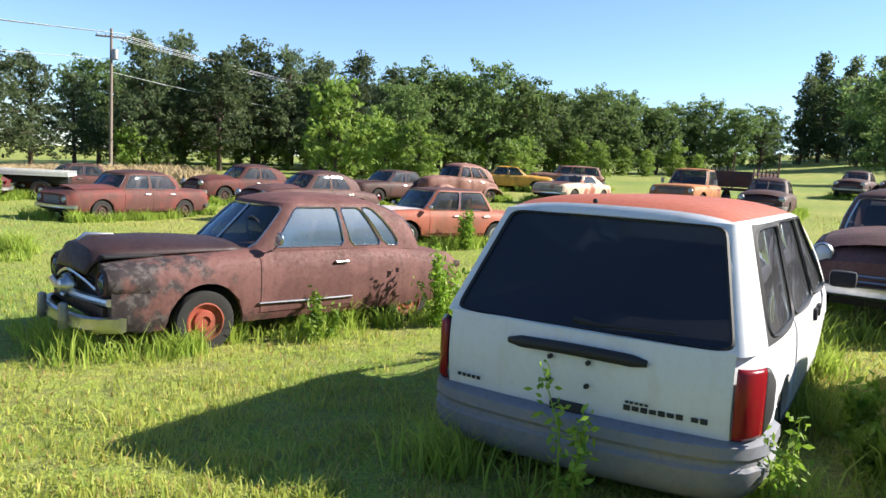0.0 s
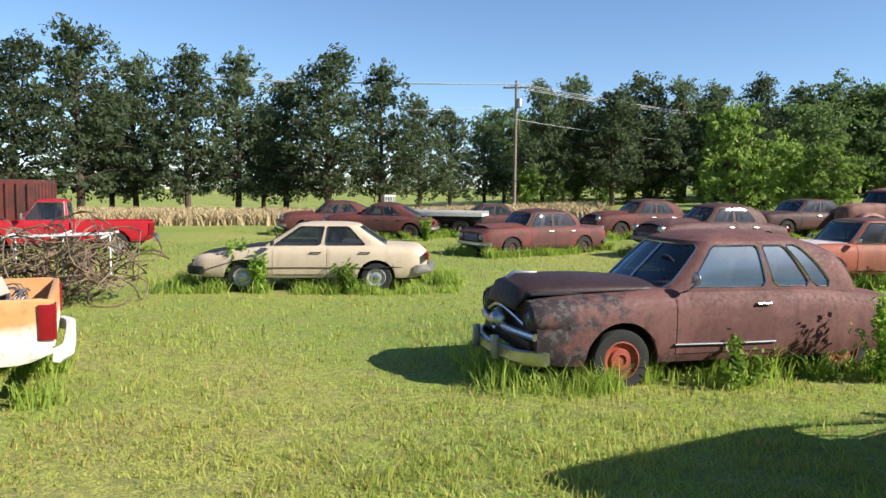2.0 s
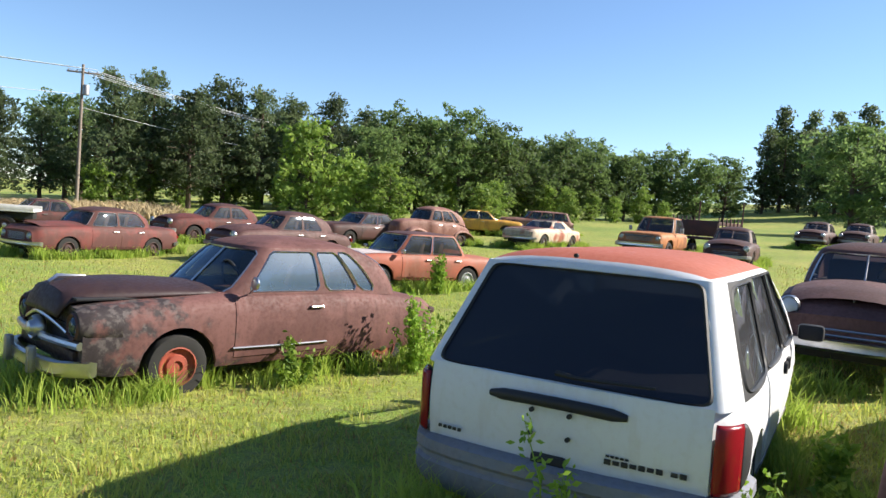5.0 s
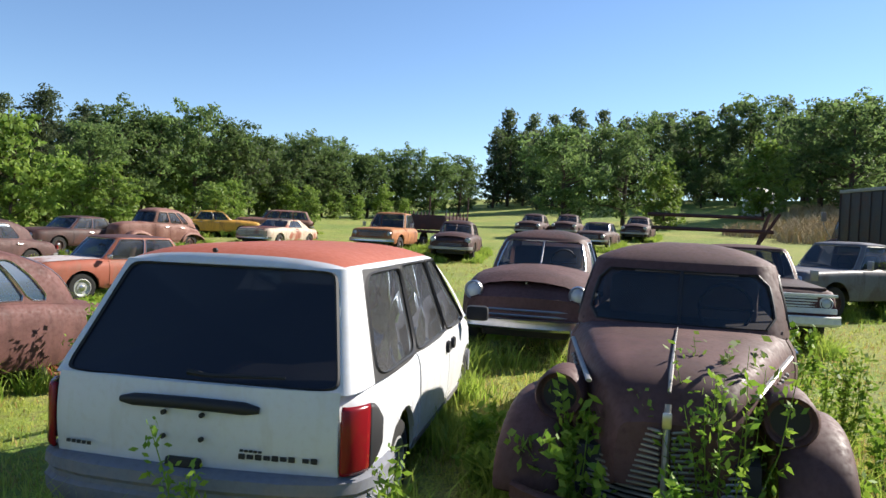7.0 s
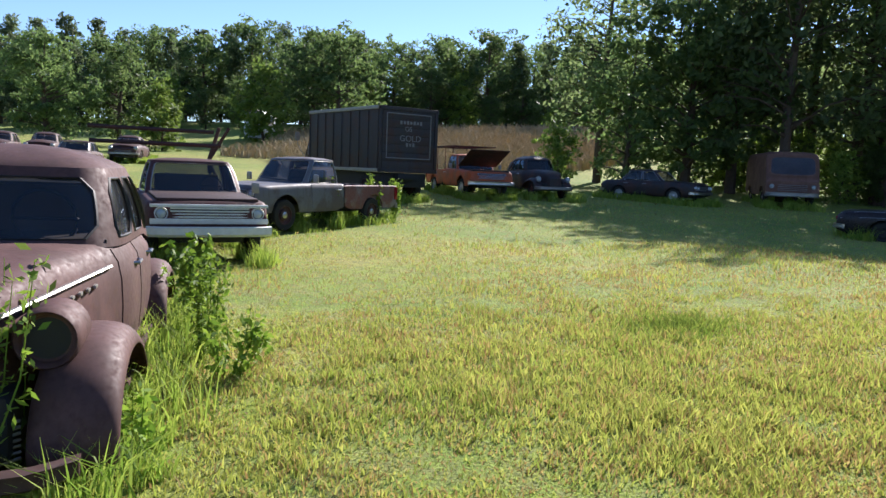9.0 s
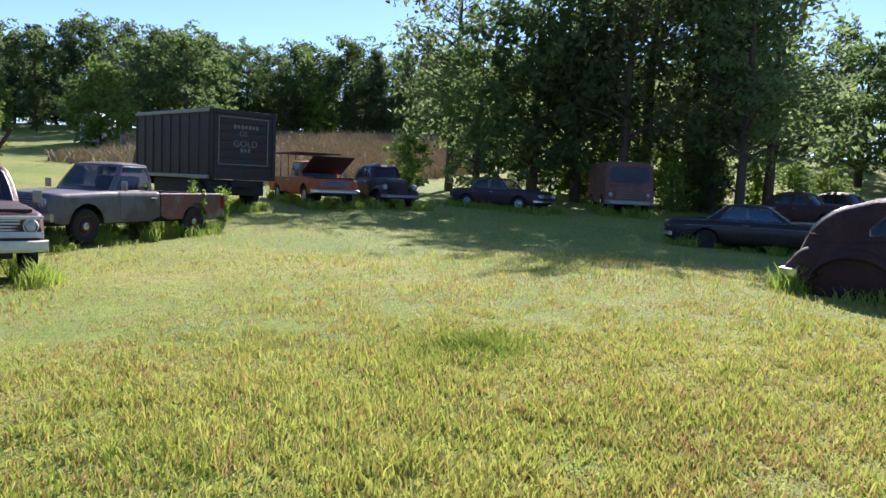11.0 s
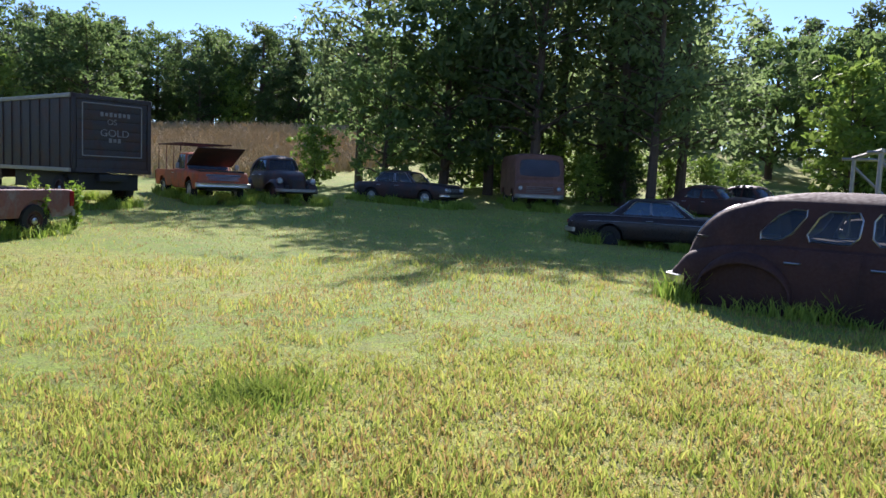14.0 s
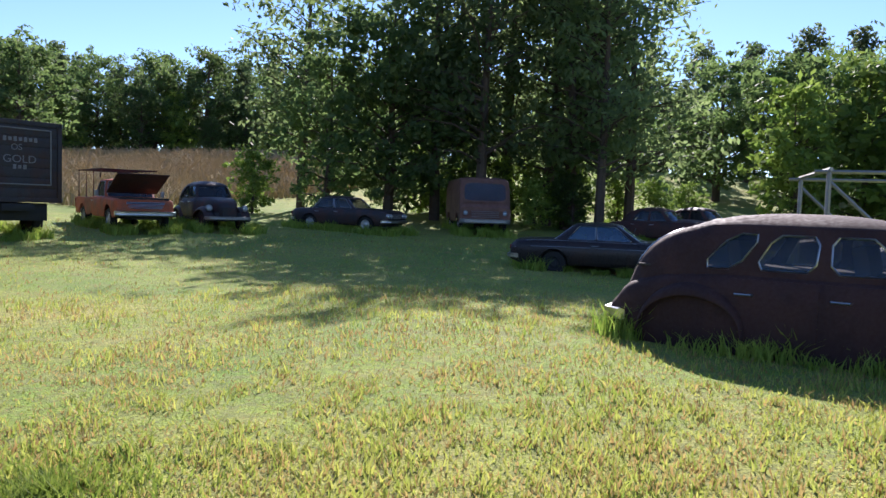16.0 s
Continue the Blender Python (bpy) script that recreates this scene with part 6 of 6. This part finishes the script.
for (a, ha), (b, hb) in (((P0, 12.0), (P1, 10.7)), ((P1, 10.7), (P2, 6.6)), ((P2, 6.6), (P3, 7.5))):
    for o, dz in ((-1, -0.4), (-0.4, -0.4), (0.4, -0.4), (1, -0.4), (0, -3.2)):
        p, q = Vector((a[0] + o * 0.9, a[1] + o * 0.4, lift(*a) + ha + dz)), Vector((b[0] + o * 0.9, b[1] + o * 0.4, lift(*b) + hb + dz * 0.7))
        w = pipe("power_line", [p.lerp(q, t) - Vector((0, 0, 4 * 1.3 * t * (1 - t))) for t in np.linspace(0, 1, 15)], 0.02, WIRE, None, sides=4)
        tagged(w, "thin sagging power line between poles", "power line", "power lines")


# ---- hay strip, shed, frame ----
def tall_grass(name, label, spots, n, h, material, seed, spread=0.5, kind="stuff", width=0.012):
    """Upright blades scattered round the spots (x, y, radius, share of height)."""
    rng = np.random.default_rng(seed)
    S = np.array(spots)
    i = rng.integers(0, len(S), n)
    a, r = rng.uniform(0, 2 * np.pi, n), np.sqrt(rng.uniform(0, 1, n)) * S[i, 2]
    return blades(name, label, S[i, 0] + r * np.cos(a), S[i, 1] + r * np.sin(a), h * S[i, 3] * rng.uniform(0.5, 1.2, n), width, material, rng)


def blades(name, label, x, y, h, width, material, rng):
    n = len(x)
    z = land(x, y)
    a = rng.uniform(0, 2 * np.pi, n)
    lean = rng.uniform(0.1, 1.1, n) * h
    b = a + rng.uniform(-1.5, 1.5, n)
    w = width * rng.uniform(0.6, 1.4, n) * (1 + 0.06 * np.hypot(x - 3, y))
    P = np.stack([x, y, z - 0.01], 1)
    d = np.stack([np.cos(a) * w, np.sin(a) * w, 0 * a], 1)
    l = np.stack([np.cos(b) * lean, np.sin(b) * lean, h], 1)
    m = np.stack([np.cos(b) * lean * 0.3, np.sin(b) * lean * 0.3, h * 0.6], 1)
    V = np.stack([P - d, P + d, P + m + d * 0.7, P + m - d * 0.7, P + l], 1).reshape(-1, 3)
    k = np.arange(n)[:, None] * 5
    me = bpy.data.meshes.new(name)
    me.vertices.add(5 * n)
    me.vertices.foreach_set("co", V.ravel())
    loops = np.concatenate([k + np.array([0, 1, 2, 3]), k + np.array([3, 2, 4])], 1).ravel()
    me.loops.add(len(loops))
    me.loops.foreach_set("vertex_index", loops)
    me.polygons.add(2 * n)
    me.polygons.foreach_set("loop_start", (np.arange(n)[:, None] * 7 + np.array([0, 4])).ravel())
    me.update(calc_edges=True)
    me.validate()
    me.materials.append(material)
    ob = new(name, me)
    return tagged(ob, label, "grass", kind="stuff")


def patches(x, y, size, seed):
    """Smooth random patches from 0 to 1, about the size given across."""
    rng = np.random.default_rng(seed)
    grid = rng.uniform(0, 1, (64, 64))
    u, v = x / size, y / size
    i, j = np.floor(u).astype(int), np.floor(v).astype(int)
    f, g = u - i, v - j
    f, g = f * f * (3 - 2 * f), g * g * (3 - 2 * g)
    at = lambda p, q: grid[p % 64, q % 64]
    return (at(i, j) * (1 - f) + at(i + 1, j) * f) * (1 - g) + (at(i, j + 1) * (1 - f) + at(i + 1, j + 1) * f) * g


def lawn():
    rng = np.random.default_rng(2)
    xs, ys, hs = [], [], []
    for n, reach, h in ((260000, 6.5, 0.062), (170000, 14, 0.075), (150000, 32, 0.085)):
        t = rng.uniform(0, 1, n)
        cx, cy = 8.0 * t + rng.normal(0, 0.5, n), -0.7 * t
        a, r = rng.uniform(-0.9, np.pi + 0.9, n), 1.2 + reach * rng.uniform(0, 1, n)
        x, y = cx + r * np.cos(a), cy + r * np.sin(a)
        keep = (y > -7) & (rng.uniform(0, 1, n) < 0.35 + patches(x, y, 0.22, 7))
        xs.append(x[keep]); ys.append(y[keep]); hs.append((h * rng.uniform(0.5, 1.5, n))[keep])
    x, y, h = np.concatenate(xs), np.concatenate(ys), np.concatenate(hs)
    tuft, sward = patches(x, y, 0.3, 8), 0.6 * patches(x, y, 1.6, 9) + 0.4 * patches(x, y, 0.6, 10)
    dry = rng.uniform(0, 1, len(x)) < 0.12 + 0.9 * np.clip(sward - 0.42, 0, 0.5) + 0.035 * np.clip(x - 1, 0, 8)
    tall = h * (0.35 + 1.0 * tuft) * (1.35 - 0.7 * sward)
    g = ~dry
    blades("meadow_grass", "short mown green meadow grass", x[g], y[g], tall[g], 0.0046, BLADE, rng)
    blades("dry_grass", "short straw-coloured dead grass among the green", x[dry], y[dry], tall[dry] * 0.8, 0.0046, STRAW, rng)
    # one lush tuft in the open grass
    m = 1500
    a, r = rng.uniform(0, 2 * np.pi, m), np.abs(rng.normal(0, 0.35, m))
    blades("grass_tuft", "lush green tuft in the yellowing meadow", 9.4 + 1.4 * r * np.cos(a), 2.85 + r * np.sin(a), rng.uniform(0.06, 0.15, m), 0.0045, TALL, rng)


lawn()
# tufts left standing round the wrecks
CARS = [o for o in scene.objects if o.parent is None and o.type == "EMPTY" and o.get("category") in ("car", "minivan", "pickup truck", "truck", "trailer")]
spots = []
crng = random.Random(3)
for o in CARS:
    near = (o.location - Vector((3, 3, 0))).length < 24
    for k in range(48):
        f = crng.uniform(-2.5, 2.5)
        sd = crng.choice((-1, 1)) * crng.uniform(0.72, 1.08)
        if k % 6 == 0:
            f, sd = crng.choice((-2.6, 2.65)), crng.uniform(-0.9, 0.9)
        p = o.matrix_world @ Vector((f, sd, 0))
        spots.append((p.x, p.y, crng.uniform(0.12, 0.4), crng.uniform(0.35, 1.15)))
tall_grass("tall_grass", "taller uncut green grass round the parked wrecks", spots, 180000, 0.37, TALL, 5, width=0.0055)
hay = [(*polar(b, d), 2.5, 1.0) for b in np.arange(28, 76, 1.6) for d in (46, 50, 54)] + [(*polar(b, d), 4.0, 1.3) for b in np.arange(-62, -38, 2) for d in (70, 78, 86)] + [(x, y, 3.0, 1.2) for x in np.arange(36, 60, 4) for y in (30, 36, 42, 48)]
tall_grass("hay_grass", "tall dry straw-coloured grass along the field's edge", hay, 90000, 0.75, HAY, 6, width=0.012)


def shed():
    e = thing("shed", 50.2, 68.6, 30, "small white shed on the far hillside", "shed")
    WH = plain("white_boards", (0.6, 0.6, 0.6), 0.7)
    box("wall", (0, 0, 1.1), (2.6, 2.4, 2.2), WH, e)
    bm = bmesh.new()
    vs = [bm.verts.new(p) for p in ((-1.5, -1.4, 2.15), (1.5, -1.4, 2.15), (1.5, 0, 3.0), (-1.5, 0, 3.0), (-1.5, 1.4, 2.15), (1.5, 1.4, 2.15))]
    bm.faces.new((vs[0], vs[1], vs[2], vs[3]))
    bm.faces.new((vs[3], vs[2], vs[5], vs[4]))
    bm.faces.new((vs[0], vs[3], vs[4]))
    bm.faces.new((vs[1], vs[5], vs[2]))
    part("roof", bm, STEEL, e, smooth=False)
    box("door", (0, -1.215, 0.95), (0.9, 0.04, 1.8), STEEL, e)


shed()


def pipe_frame():
    e = thing("pipe_frame", 25.4, -2.2, -85, "rusty welded pipe frame standing over parked cars", "frame")
    for x, y in ((0, 0), (0, 4), (6, 0), (6, 4)):
        pipe("post", [(x, y, 0), (x, y, 3.0)], 0.06, STEEL, e)
    for y in (0, 4):
        pipe("rail", [(-0.3, y, 3.0), (6.4, y, 3.0)], 0.05, STEEL, e)
        pipe("brace", [(0, y, 2.8), (2.4, y, 0.5)], 0.045, STEEL, e)
    for x in (0, 3, 6):
        pipe("cross_rail", [(x, -0.2, 3.05), (x, 4.2, 3.05)], 0.05, STEEL, e)


pipe_frame()


# ---- weeds and vines ----
def weed(x, y, h, n, seed, label="leafy green weed growing beside a wreck", z=0.0, leaf=0.05, material=WEED, wide=0.3):
    rng = np.random.default_rng(seed)
    e = thing("weed", x, y, 0, label, "weed", z=z)
    bm = bmesh.new()
    pts = []
    for k in range(n):
        a, r = rng.uniform(0, 6.28), rng.uniform(0, wide)
        b0 = Vector((0.3 * r * math.cos(a), 0.3 * r * math.sin(a), -0.02))
        tip = Vector((r * math.cos(a), r * math.sin(a), h * rng.uniform(0.6, 1.1)))
        mid = b0.lerp(tip, 0.5) + Vector((0.2 * r, 0, 0.05))
        tube(bm, [b0, mid, tip], [0.007, 0.005, 0.002], 4)
        for t in np.linspace(0.12, 1, 16):
            c = np.array(b0.lerp(mid, t * 2) if t < 0.5 else mid.lerp(tip, t * 2 - 1))
            pts.append(c + rng.normal(0, 0.035, (4, 3)))
    tagged(part("stalk", bm, WEED, e), kind="stuff")
    me = leaf_mesh("leaves", np.concatenate(pts), leaf, rng, material)
    o = new("leaves", me)
    o.parent = e
    return e


for i, (x, y, h, n, leaf) in enumerate(((5.35, 5.2, 0.85, 7, 0.03), (5.75, 5.9, 0.75, 6, 0.03), (5.2, 4.6, 0.5, 7, 0.035), (6.4, 7.2, 0.8, 9, 0.05), (-1.35, 9.25, 0.95, 16, 0.035), (-0.95, 9.7, 0.75, 9, 0.04), (-2.55, 8.05, 0.5, 7, 0.04),
                                        (-12.9, 9.5, 0.95, 22, 0.05), (-12.3, 9.6, 0.8, 12, 0.05), (-10.9, 10.6, 0.6, 9, 0.05), (-2.0, 18.0, 0.9, 12, 0.05), (2.1, 4.95, 0.35, 6, 0.045), (2.3, 5.7, 0.4, 6, 0.045), (0.2, 3.95, 0.75, 3, 0.03),
                                        (1.3, 4.0, 0.55, 3, 0.03), (14.6, 14.5, 1.1, 14, 0.05), (16.2, 14.7, 1.2, 16, 0.05), (17.4, 15.0, 1.2, 16, 0.05), (-19.6, 24.0, 0.9, 14, 0.06), (20.4, -.4, 0.9, 9, 0.05))):
    weed(x, y, h, n, 100 + i, leaf=leaf)
weed(3.05, 3.6, 1.1, 14, 140, "leafy vine growing through the vintage sedan's nose", leaf=0.03, wide=0.45)
weed(2.45, 4.1, 0.9, 9, 141, "leafy vine growing through the vintage sedan's nose", leaf=0.045, wide=0.4)
for x, y, h, n, seed in ((3.35, 3.95, 1.3, 12, 142), (3.55, 4.2, 1.25, 9, 143), (3.9, 3.6, 0.7, 9, 144), (2.75, 3.4, 0.75, 9, 145)):
    weed(x, y, h, n, seed, "leafy vine with pale tips growing over the vintage sedan's nose", z=-0.25, leaf=0.034, wide=0.32, material=LEAF_LIGHT if seed < 144 else WEED)
